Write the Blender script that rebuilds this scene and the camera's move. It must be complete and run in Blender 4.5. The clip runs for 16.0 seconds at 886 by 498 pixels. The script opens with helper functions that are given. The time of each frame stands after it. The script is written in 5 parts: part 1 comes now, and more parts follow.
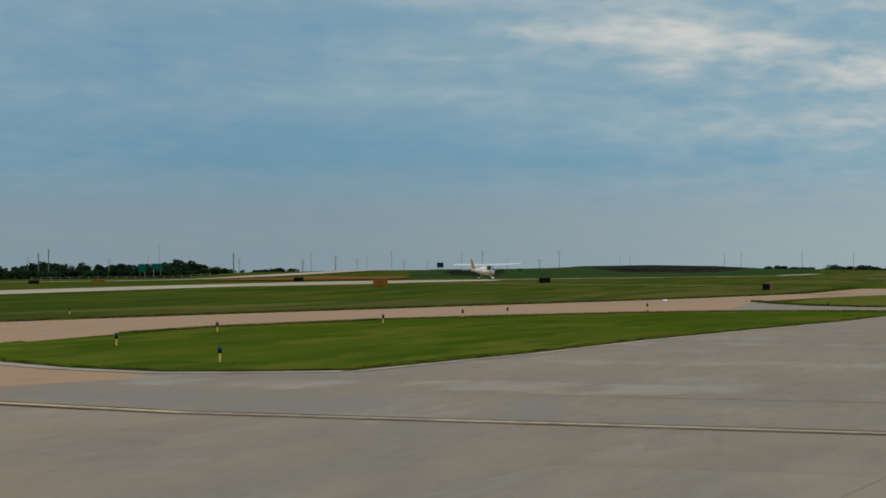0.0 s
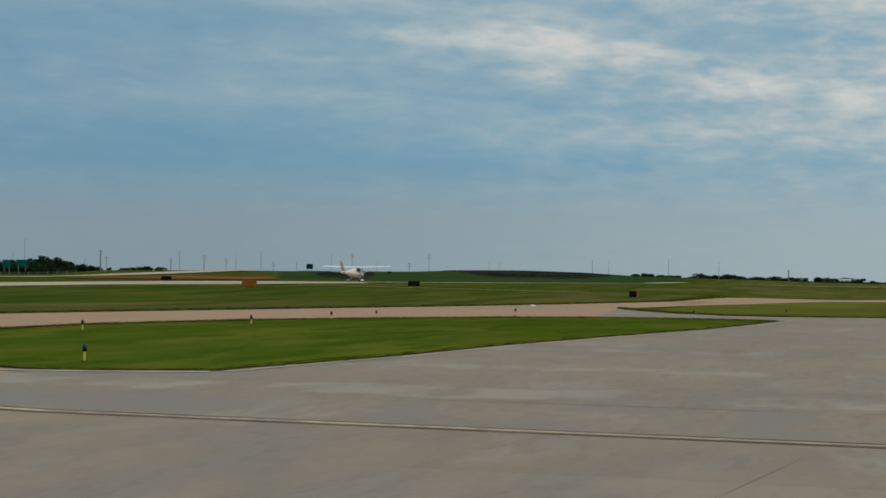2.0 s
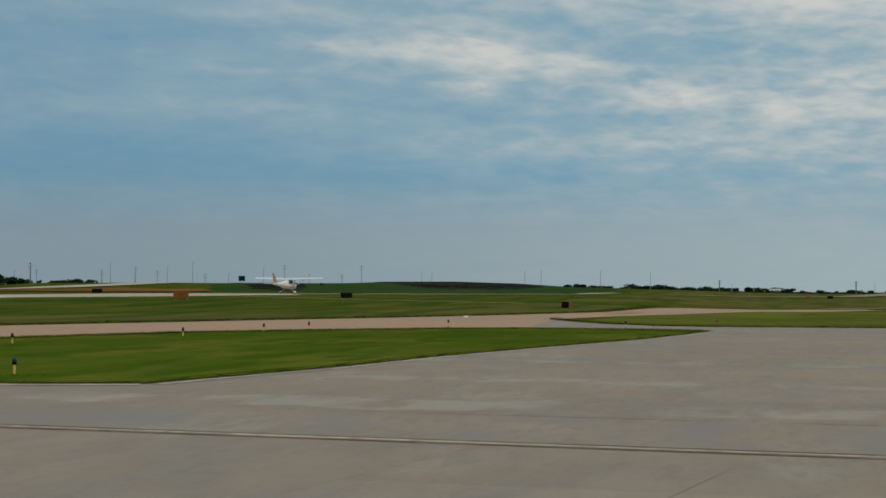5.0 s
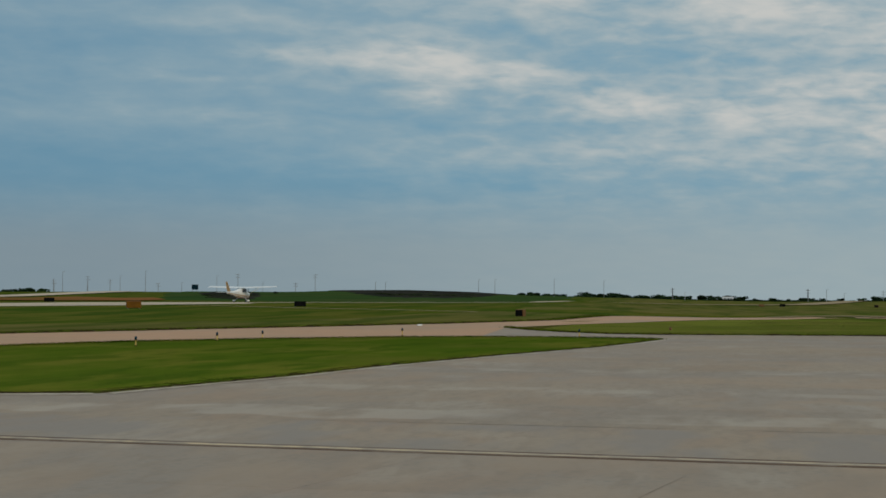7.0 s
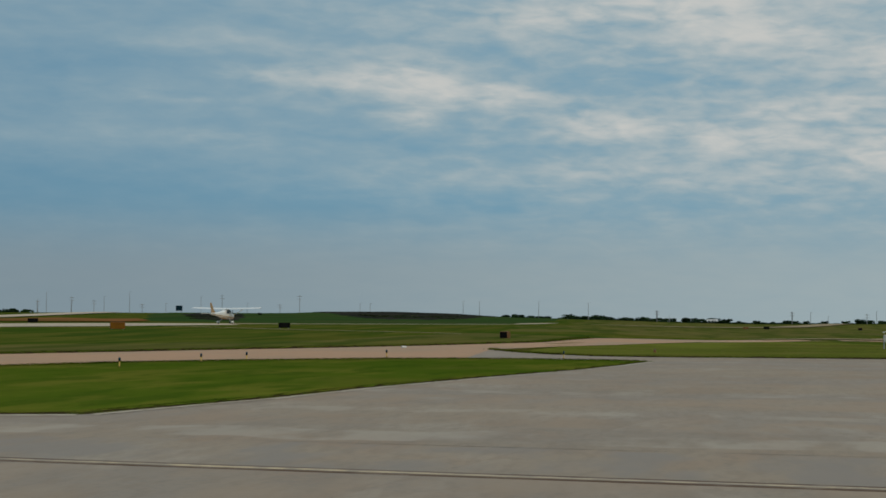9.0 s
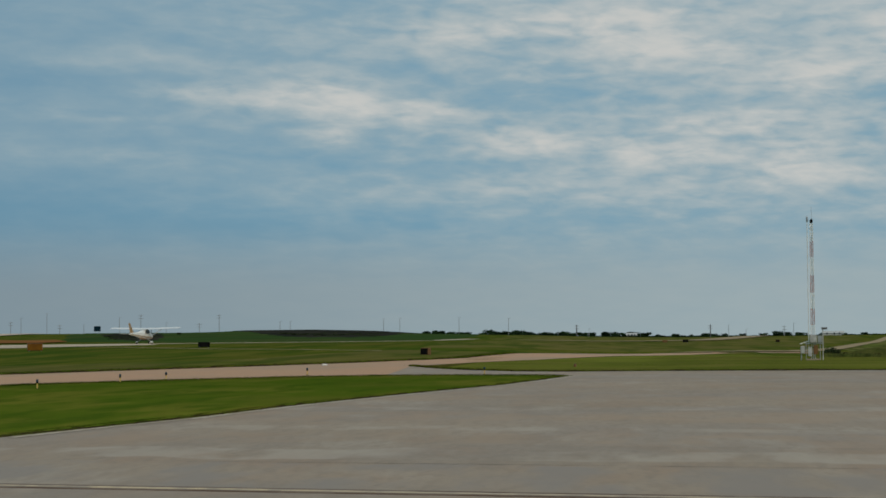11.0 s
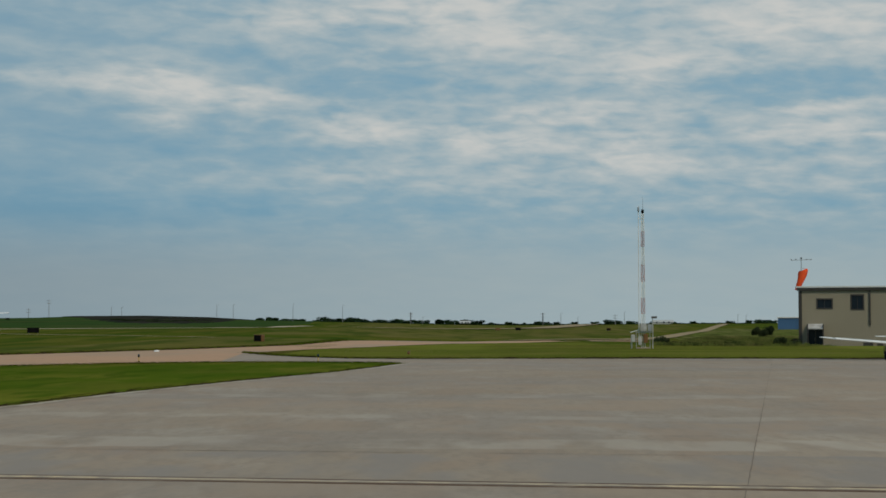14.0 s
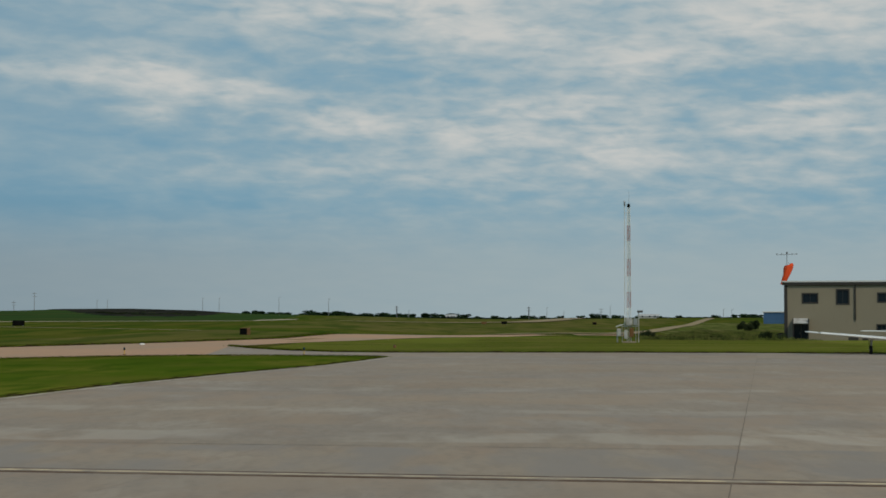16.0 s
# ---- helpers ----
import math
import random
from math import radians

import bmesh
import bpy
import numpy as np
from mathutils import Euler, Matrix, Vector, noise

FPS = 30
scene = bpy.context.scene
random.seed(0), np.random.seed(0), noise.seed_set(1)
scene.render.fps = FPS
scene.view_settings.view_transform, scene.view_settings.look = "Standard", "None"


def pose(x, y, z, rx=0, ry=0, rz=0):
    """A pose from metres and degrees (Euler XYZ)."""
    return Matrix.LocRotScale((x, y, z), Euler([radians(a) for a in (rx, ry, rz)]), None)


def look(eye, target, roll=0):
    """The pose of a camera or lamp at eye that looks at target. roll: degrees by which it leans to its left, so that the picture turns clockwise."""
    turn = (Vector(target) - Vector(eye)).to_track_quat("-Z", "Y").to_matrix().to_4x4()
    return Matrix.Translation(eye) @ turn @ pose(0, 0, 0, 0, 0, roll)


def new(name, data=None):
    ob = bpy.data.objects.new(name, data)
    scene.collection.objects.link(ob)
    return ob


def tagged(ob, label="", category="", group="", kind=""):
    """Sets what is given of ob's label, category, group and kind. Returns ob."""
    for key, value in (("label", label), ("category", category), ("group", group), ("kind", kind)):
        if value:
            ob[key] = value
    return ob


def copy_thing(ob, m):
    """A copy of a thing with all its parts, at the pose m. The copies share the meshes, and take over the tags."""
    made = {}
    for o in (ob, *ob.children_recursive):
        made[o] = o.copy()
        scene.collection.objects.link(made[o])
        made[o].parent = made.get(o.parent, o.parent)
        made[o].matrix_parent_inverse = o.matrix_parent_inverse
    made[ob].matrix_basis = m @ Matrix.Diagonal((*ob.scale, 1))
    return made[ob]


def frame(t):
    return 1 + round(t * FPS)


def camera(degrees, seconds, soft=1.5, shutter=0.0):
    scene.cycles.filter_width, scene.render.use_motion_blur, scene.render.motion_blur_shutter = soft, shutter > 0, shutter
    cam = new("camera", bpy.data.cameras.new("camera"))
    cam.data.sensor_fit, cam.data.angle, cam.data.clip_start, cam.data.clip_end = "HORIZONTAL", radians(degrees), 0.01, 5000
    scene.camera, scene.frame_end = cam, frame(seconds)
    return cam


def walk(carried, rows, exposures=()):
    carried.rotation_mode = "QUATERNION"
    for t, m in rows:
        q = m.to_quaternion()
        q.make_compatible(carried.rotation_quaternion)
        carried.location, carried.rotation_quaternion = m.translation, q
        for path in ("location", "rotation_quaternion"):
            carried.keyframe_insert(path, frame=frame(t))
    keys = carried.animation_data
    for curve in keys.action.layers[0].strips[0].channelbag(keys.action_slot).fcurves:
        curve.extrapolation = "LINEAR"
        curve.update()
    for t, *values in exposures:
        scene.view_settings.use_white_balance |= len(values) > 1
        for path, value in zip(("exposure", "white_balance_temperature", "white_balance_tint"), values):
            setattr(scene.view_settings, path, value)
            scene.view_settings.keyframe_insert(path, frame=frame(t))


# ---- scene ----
# The camera stands on the apron and pans; bearings in degrees to the right of +y.
EYE = 1.775
cam = camera(26.76, 16.0, soft=1.65)
TURNS = [
    # seconds, bearing, tilt, roll
    (0, -15.939, 0.870, -0.552),
    (0.5, -15.152, 1.404, -0.606),
    (1, -13.836, 1.748, -0.481),
    (1.5, -12.915, 1.104, -0.243),
    (2, -11.941, 0.951, 0.497),
    (2.5, -12.280, 0.868, 0.294),
    (3, -11.330, 0.612, 0.592),
    (3.5, -10.533, 0.887, 0.436),
    (4, -10.036, 1.001, 0.228),
    (4.2, -10.140, 1.053, 0.228),
    (6.5, -8.785, 1.624, 0.224),
    (7, -8.450, 1.577, 0.189),
    (7.5, -8.046, 1.966, 0.384),
    (8, -8.393, 1.860, 0.511),
    (8.5, -8.263, 2.081, 0.475),
    (10.8, -5.905, 2.603, -0.376),
    (11, -5.505, 2.759, -0.426),
    (11.5, -3.565, 2.574, -0.603),
    (12, -1.871, 2.100, -0.533),
    (12.5, -1.021, 2.373, -0.710),
    (13, -0.503, 2.218, -0.476),
    (13.5, -0.308, 2.167, -0.212),
    (14, -0.424, 2.343, -0.123),
    (14.5, -0.291, 2.074, 0.113),
    (15, -0.409, 2.327, 0.145),
    (15.5, -0.058, 2.247, 0.300),
    (16, 0.001, 2.149, -0.000),
]


def aim(bearing, tilt, roll):
    b, e = radians(bearing), radians(tilt)
    way = Vector((math.sin(b) * math.cos(e), math.cos(b) * math.cos(e), math.sin(e)))
    eye = Vector((0, 0, EYE))
    return look(eye, eye + 100 * way, roll)


walk(cam, [(t, aim(b, e, r)) for t, b, e, r in TURNS],
     exposures=[(0, -0.02), (4, -0.01), (6.5, -0.15), (8.5, -0.14), (11, -0.12), (16, -0.11)])

# ---- sky and sun ----
SUN_AZ, SUN_EL = 150.0, 48.0
world = bpy.data.worlds.new("sky")
scene.world = world
world.use_nodes = True
wt = world.node_tree
wt.nodes.clear()


def wnode(kind, **values):
    n = wt.nodes.new(kind)
    for key, value in values.items():
        n.inputs[key].default_value = value
    return n


def wmath(op, a, b=None, clamp=False):
    n = wt.nodes.new("ShaderNodeMath")
    n.operation, n.use_clamp = op, clamp
    for i, v in enumerate((a, b)):
        if v is None:
            continue
        if isinstance(v, (int, float)):
            n.inputs[i].default_value = v
        else:
            wt.links.new(v, n.inputs[i])
    return n.outputs[0]


def wmix(fac, a, b):
    n = wt.nodes.new("ShaderNodeMix")
    n.data_type = "RGBA"
    for i, v in ((0, fac), (6, a), (7, b)):
        if isinstance(v, (int, float, tuple)):
            n.inputs[i].default_value = v
        else:
            wt.links.new(v, n.inputs[i])
    return n.outputs[2]


def wramp(v, lo, hi):
    n = wt.nodes.new("ShaderNodeMapRange")
    n.interpolation_type = "SMOOTHSTEP"
    wt.links.new(v, n.inputs[0])
    n.inputs[1].default_value, n.inputs[2].default_value = lo, hi
    return n.outputs[0]


nishita = wt.nodes.new("ShaderNodeTexSky")
nishita.sky_type, nishita.sun_disc = "NISHITA", False
nishita.sun_elevation, nishita.sun_rotation = radians(SUN_EL), radians(SUN_AZ)
nishita.air_density, nishita.dust_density, nishita.ozone_density = 1.0, 1.5, 1.5
coords = wt.nodes.new("ShaderNodeTexCoord")
split = wt.nodes.new("ShaderNodeSeparateXYZ")
wt.links.new(coords.outputs["Generated"], split.inputs[0])
dx, dy, dz = split.outputs
up = wmath("MAXIMUM", dz, 0.0)
# a flat cloud deck seen in perspective
deck = wmath("ADD", up, 0.15)
cu, cv = wmath("DIVIDE", dx, deck), wmath("DIVIDE", dy, deck)
plane = wt.nodes.new("ShaderNodeCombineXYZ")
wt.links.new(cu, plane.inputs[0])
wt.links.new(cv, plane.inputs[1])


def wnoise(scale, detail, shift, rough=0.55, warp=0.0):
    m = wt.nodes.new("ShaderNodeMapping")
    m.inputs["Location"].default_value = shift
    wt.links.new(plane.outputs[0], m.inputs[0])
    n = wnode("ShaderNodeTexNoise", Scale=scale, Detail=detail, Roughness=rough, Distortion=warp)
    wt.links.new(m.outputs[0], n.inputs["Vector"])
    return n.outputs[0]


broad = wnoise(1.2, 3.0, (3.1, 1.7, 0.0))
puffs = wnoise(4.6, 4.0, (1.3, 4.7, 0.0), 0.52, 0.1)
fine = wnoise(14.0, 5.0, (7.7, 2.2, 0.0), 0.6)
shift_a = wnoise(4.2, 4.0, (11.0, 5.0, 2.0))
shift_e = wnoise(5.0, 5.0, (5.0, 17.0, 4.0))
bearing = wmath("MULTIPLY", wmath("ARCTAN2", dx, dy), 57.296)
rise = wmath("MULTIPLY", wmath("ARCSINE", dz), 57.296)
# small rounded cloudlets
cells = wt.nodes.new("ShaderNodeCombineXYZ")
wt.links.new(wmath("MULTIPLY", bearing, 0.62), cells.inputs[0])
wt.links.new(wmath("MULTIPLY", rise, 1.55), cells.inputs[1])
cloudlet = wnode("ShaderNodeTexNoise", Scale=1.0, Detail=5.0, Roughness=0.55, Distortion=0.25)
wt.links.new(cells.outputs[0], cloudlet.inputs["Vector"])
warped_a = wmath("ADD", bearing, wmath("MULTIPLY", wmath("SUBTRACT", shift_a, 0.5), 3.5))
warped_e = wmath("ADD", rise, wmath("MULTIPLY", wmath("SUBTRACT", shift_e, 0.5), 1.0))
# fine ripples inside the banks
rippled = wt.nodes.new("ShaderNodeCombineXYZ")
wt.links.new(wmath("MULTIPLY", wmath("ADD", bearing, wmath("MULTIPLY", rise, 0.5)), 0.80), rippled.inputs[0])
wt.links.new(wmath("MULTIPLY", rise, 2.7), rippled.inputs[1])
ripple = wnode("ShaderNodeTexNoise", Scale=1.0, Detail=4.0, Roughness=0.5, Distortion=0.35)
wt.links.new(rippled.outputs[0], ripple.inputs["Vector"])
# bright banks: bearing, elevation, half width, half height (degrees), slope, weight
BANKS = [
    (-9.1, 7.30, 2.4, 0.60, -0.10, 1.00), (-6.3, 6.95, 1.8, 0.34, -0.10, 0.60), (-12.2, 7.50, 2.2, 0.36, -0.05, 0.55),
    (-9.1, 6.25, 0.9, 0.18, 0.00, 0.85), (-2.6, 6.00, 2.2, 0.38, -0.05, 0.95), (1.3, 5.60, 1.4, 0.40, -0.05, 0.95),
    (3.6, 6.45, 3.0, 0.28, 0.03, 0.85), (5.3, 5.55, 1.8, 0.55, -0.05, 1.00), (6.0, 4.85, 3.2, 0.34, -0.03, 0.65),
    (6.0, 7.90, 2.6, 0.55, 0.00, 0.85), (1.3, 8.75, 2.0, 0.45, -0.10, 0.90), (-0.2, 9.60, 2.8, 0.45, 0.00, 0.85),
    (-5.0, 9.40, 2.6, 0.40, 0.05, 0.75), (10.9, 6.50, 2.2, 0.22, 0.06, 0.85), (11.8, 5.80, 2.8, 0.36, 0.05, 0.80),
    (10.5, 9.10, 3.6, 0.70, 0.00, 0.85),
]
# pale veils, and the blue gaps between
VEILS = [
    (-15.0, 5.50, 2.4, 0.20, -0.02, 0.60), (-19.5, 5.60, 4.5, 0.45, 0.00, 0.45), (-14.5, 8.55, 3.4, 0.30, 0.00, 0.60), (-16.4, 6.80, 1.6, 0.18, -0.03, 0.45),
    (-0.8, 4.70, 3.2, 0.32, 0.00, 0.65), (4.5, 4.30, 4.5, 0.40, 0.00, 0.55), (-7.0, 4.60, 3.6, 0.45, 0.00, 0.40), (11.0, 4.60, 3.5, 0.60, 0.00, 0.55),
    (-4.0, 5.35, 3.5, 0.30, -0.04, 0.45), (0.5, 7.9, 2.5, 0.30, 0.0, 0.25),
]
GAPS = [
    (-21.0, 4.10, 6.5, 0.85, 0.00, 0.70), (-13.0, 3.50, 4.5, 0.55, -0.02, 0.75), (-3.2, 7.45, 2.4, 0.42, -0.03, 0.90), (9.8, 7.25, 2.6, 0.38, 0.00, 0.75),
    (-18.5, 7.80, 4.0, 0.60, 0.00, 0.50), (-9.5, 5.50, 3.5, 0.30, -0.05, 0.45), (-7.2, 8.30, 2.6, 0.25, -0.04, 0.60), (-6.0, 3.40, 6.0, 0.45, 0.00, 0.30),
    (1.6, 7.20, 1.6, 0.25, 0.05, 0.50), (-25.0, 7.0, 4.0, 1.0, 0.0, 0.5),
]


def wspread(spots):
    total = 0.0
    for a0, e0, w, h, slope, k in spots:
        da = wmath("SUBTRACT", warped_a, a0)
        qa = wmath("MULTIPLY", da, 1 / w)
        qe = wmath("MULTIPLY", wmath("SUBTRACT", wmath("SUBTRACT", warped_e, e0), wmath("MULTIPLY", da, slope)), 1 / h)
        q = wmath("ADD", wmath("MULTIPLY", qa, qa), wmath("MULTIPLY", qe, qe))
        total = wmath("ADD", wmath("MULTIPLY", wmath("EXPONENT", wmath("MULTIPLY", q, -1.0)), k), total)
    return total


grain = wmath("ADD", wmath("MULTIPLY", ripple.outputs[0], 1.9), 0.02)
banks = wmath("ADD", wmath("MULTIPLY", wspread(BANKS), grain), wmath("MULTIPLY", wspread(VEILS), 0.55))
banks = wmath("SUBTRACT", banks, wmath("MULTIPLY", wspread(GAPS), 0.55))
cover = wmath("ADD", wmath("MULTIPLY", wramp(bearing, -24.0, 4.0), 0.145), wmath("MULTIPLY", wramp(up, 0.03, 0.15), 0.11))
swirl = wmath("ADD", wmath("ADD", wmath("MULTIPLY", broad, 0.18), wmath("MULTIPLY", puffs, 0.32)), wmath("ADD", wmath("MULTIPLY", fine, 0.08), wmath("MULTIPLY", cloudlet.outputs[0], 0.30)))
swirl = wmath("SUBTRACT", wmath("ADD", swirl, wmath("MULTIPLY", ripple.outputs[0], 0.30)), 0.59)
liveliness = wmath("ADD", wmath("MULTIPLY", wramp(bearing, -18.0, 0.0), 0.60), 0.45)
mask = wmath("ADD", wmath("MULTIPLY", swirl, liveliness), 0.57)
mask = wmath("ADD", wmath("ADD", mask, cover), wmath("MULTIPLY", banks, 0.25))
soft_cloud = wramp(mask, 0.44, 0.93)
bright_cloud = wramp(mask, 0.70, 1.16)
scaled = wt.nodes.new("ShaderNodeVectorMath")
scaled.operation = "SCALE"
wt.links.new(nishita.outputs[0], scaled.inputs[0])
scaled.inputs[3].default_value = 0.10
blue = wmix(0.88, scaled.outputs[0], wmix(wramp(bearing, -26.0, 4.0), (0.110, 0.262, 0.385, 1), (0.136, 0.330, 0.472, 1)))
tone = wmix(wmath("MULTIPLY", soft_cloud, 0.85), blue, (0.350, 0.450, 0.486, 1))
tone = wmix(wmath("MULTIPLY", bright_cloud, wramp(up, 0.02, 0.08)), tone, (0.60, 0.61, 0.59, 1))
haze = wmix(wramp(bearing, -22.0, 8.0), (0.242, 0.303, 0.337, 1), (0.366, 0.442, 0.460, 1))
tone = wmix(wmath("MULTIPLY", wramp(up, 0.070, 0.022), 0.84), tone, haze)
back = wnode("ShaderNodeBackground", Strength=1.0)
wt.links.new(tone, back.inputs[0])
out = wt.nodes.new("ShaderNodeOutputWorld")
wt.links.new(back.outputs[0], out.inputs[0])

sun = new("sun", bpy.data.lights.new("sun", "SUN"))
sun.data.energy, sun.data.angle, sun.data.color = 1.5, radians(12), (1.0, 0.88, 0.70)
sa, se = radians(SUN_AZ), radians(SUN_EL)
sun.matrix_world = look((200 * math.sin(sa) * math.cos(se), 200 * math.cos(sa) * math.cos(se), 200 * math.sin(se)), (0, 0, 0))


# ---- materials ----
def material(name, color, rough=0.8, metal=0.0, spots=(), bump=0.0, bump_scale=20.0, per_object=0.0, coat=0.0, shine=0.5, rows=(), upright=0.0):
    """spots: layers of (noise scale per metre, stretch, colour, amount from 0 to 1, low, high).
    rows: worn lanes across the apron, (start, end, soft edge in metres, colour, amount). upright: how far blades shade like the turf they stand in."""
    m = bpy.data.materials.new(name)
    m.use_nodes = True
    nt = m.node_tree
    b = nt.nodes["Principled BSDF"]
    b.inputs["Roughness"].default_value, b.inputs["Metallic"].default_value = rough, metal
    b.inputs["Coat Weight"].default_value = coat
    b.inputs["Specular IOR Level"].default_value = shine
    geo = nt.nodes.new("ShaderNodeNewGeometry")

    def noise_at(scale, stretch, seed):
        mp = nt.nodes.new("ShaderNodeMapping")
        mp.inputs["Location"].default_value = (seed * 7.3, seed * 3.1, seed)
        mp.inputs["Rotation"].default_value = (0, 0, radians(11.2))
        mp.inputs["Scale"].default_value = stretch
        nt.links.new(geo.outputs["Position"], mp.inputs[0])
        n = nt.nodes.new("ShaderNodeTexNoise")
        n.inputs["Scale"].default_value, n.inputs["Detail"].default_value = scale, 5
        nt.links.new(mp.outputs[0], n.inputs["Vector"])
        return n.outputs[0]

    def mix(fac, a, c):
        n = nt.nodes.new("ShaderNodeMix")
        n.data_type = "RGBA"
        for i, v in ((0, fac), (6, a), (7, c)):
            if isinstance(v, (tuple, float)):
                n.inputs[i].default_value = v
            else:
                nt.links.new(v, n.inputs[i])
        return n.outputs[2]

    tone = (*color, 1.0)
    for k, (scale, stretch, other, amount, lo, hi) in enumerate(spots):
        r = nt.nodes.new("ShaderNodeMapRange")
        r.interpolation_type = "SMOOTHSTEP"
        nt.links.new(noise_at(scale, stretch, k + 1.0), r.inputs[0])
        for i, v in ((1, lo), (2, hi), (3, 0.0), (4, amount)):
            r.inputs[i].default_value = v
        tone = mix(r.outputs[0], tone, (*other, 1.0))
    for k, (v0, v1, edge, other, amount) in enumerate(rows):
        dot = nt.nodes.new("ShaderNodeVectorMath")
        dot.operation = "DOT_PRODUCT"
        nt.links.new(geo.outputs["Position"], dot.inputs[0])
        dot.inputs[1].default_value = (0.17, 0.985, 0.0)
        wobble = nt.nodes.new("ShaderNodeMath")
        wobble.operation = "MULTIPLY_ADD"
        nt.links.new(noise_at(0.45, (1.0, 0.5, 1), 20.0 + k), wobble.inputs[0])
        wobble.inputs[1].default_value = 9.0 * edge
        nt.links.new(dot.outputs["Value"], wobble.inputs[2])
        steps = []
        for lo, hi in ((v0, v0 + edge), (v1 + edge, v1)):
            r = nt.nodes.new("ShaderNodeMapRange")
            r.interpolation_type = "SMOOTHSTEP"
            nt.links.new(wobble.outputs[0], r.inputs[0])
            r.inputs[1].default_value, r.inputs[2].default_value = lo + 4.5 * edge, hi + 4.5 * edge
            steps.append(r.outputs[0])
        patch = nt.nodes.new("ShaderNodeMapRange")
        patch.interpolation_type = "SMOOTHSTEP"
        nt.links.new(noise_at(0.85, (1.0, 0.30, 1), 40.0 + k), patch.inputs[0])
        for i, v in ((1, 0.40), (2, 0.62), (3, 0.0), (4, amount)):
            patch.inputs[i].default_value = v
        fac = patch.outputs[0]
        for step in steps:
            n = nt.nodes.new("ShaderNodeMath")
            n.operation = "MULTIPLY"
            nt.links.new(fac, n.inputs[0])
            nt.links.new(step, n.inputs[1])
            fac = n.outputs[0]
        tone = mix(fac, tone, (*other, 1.0))
    if per_object:
        info = nt.nodes.new("ShaderNodeObjectInfo")
        r = nt.nodes.new("ShaderNodeMapRange")
        nt.links.new(info.outputs["Random"], r.inputs[0])
        r.inputs[3].default_value, r.inputs[4].default_value = 1 - per_object, 1 + per_object
        hsv = nt.nodes.new("ShaderNodeHueSaturation")
        nt.links.new(r.outputs[0], hsv.inputs["Value"])
        if isinstance(tone, tuple):
            hsv.inputs["Color"].default_value = tone
        else:
            nt.links.new(tone, hsv.inputs["Color"])
        tone = hsv.outputs[0]
    if isinstance(tone, tuple):
        b.inputs["Base Color"].default_value = tone
    else:
        nt.links.new(tone, b.inputs["Base Color"])
    if bump:
        bp = nt.nodes.new("ShaderNodeBump")
        bp.inputs["Strength"].default_value, bp.inputs["Distance"].default_value = 0.6, bump
        nt.links.new(noise_at(bump_scale, (1, 1, 1), 9.0), bp.inputs["Height"])
        nt.links.new(bp.outputs[0], b.inputs["Normal"])
    if upright:
        lift = nt.nodes.new("ShaderNodeMix")
        lift.data_type = "VECTOR"
        lift.inputs[0].default_value = upright
        nt.links.new(geo.outputs["Normal"], lift.inputs[4])
        lift.inputs[5].default_value = (0.0, 0.0, 1.0)
        nt.links.new(lift.outputs[1], b.inputs["Normal"])
    return m


ROUND = (1, 1, 1)
M_GRASS = material("grass", (0.068, 0.092, 0.012), 0.95, spots=(
    (0.045, (1, 0.6, 1), (0.108, 0.096, 0.020), 0.80, 0.40, 0.60),
    (0.022, (0.7, 1.0, 1), (0.042, 0.078, 0.010), 0.6, 0.46, 0.60),
    (0.22, (1, 0.14, 1), (0.032, 0.066, 0.009), 0.65, 0.46, 0.58),
    (0.30, (1, 0.16, 1), (0.116, 0.114, 0.021), 0.65, 0.49, 0.62),
    (2.5, ROUND, (0.045, 0.072, 0.010), 0.5, 0.5, 0.68)), bump=0.05, bump_scale=6, shine=0.0)
TURF = ((0.42, (1, 0.30, 1), (0.160, 0.162, 0.024), 0.75, 0.45, 0.62), (0.16, (1, 0.5, 1), (0.068, 0.116, 0.010), 0.55, 0.47, 0.60),
        (0.8, (1, 0.22, 1), (0.055, 0.100, 0.009), 0.65, 0.50, 0.62), (0.07, (1, 0.7, 1), (0.150, 0.146, 0.024), 0.55, 0.48, 0.62))
M_TURF = material("turf", (0.088, 0.130, 0.012), 0.95, spots=TURF, bump=0.02, bump_scale=9, shine=0.0)
M_BLADE = material("grass_blade", (0.090, 0.133, 0.012), 0.85, spots=TURF, shine=0.0, upright=0.92)
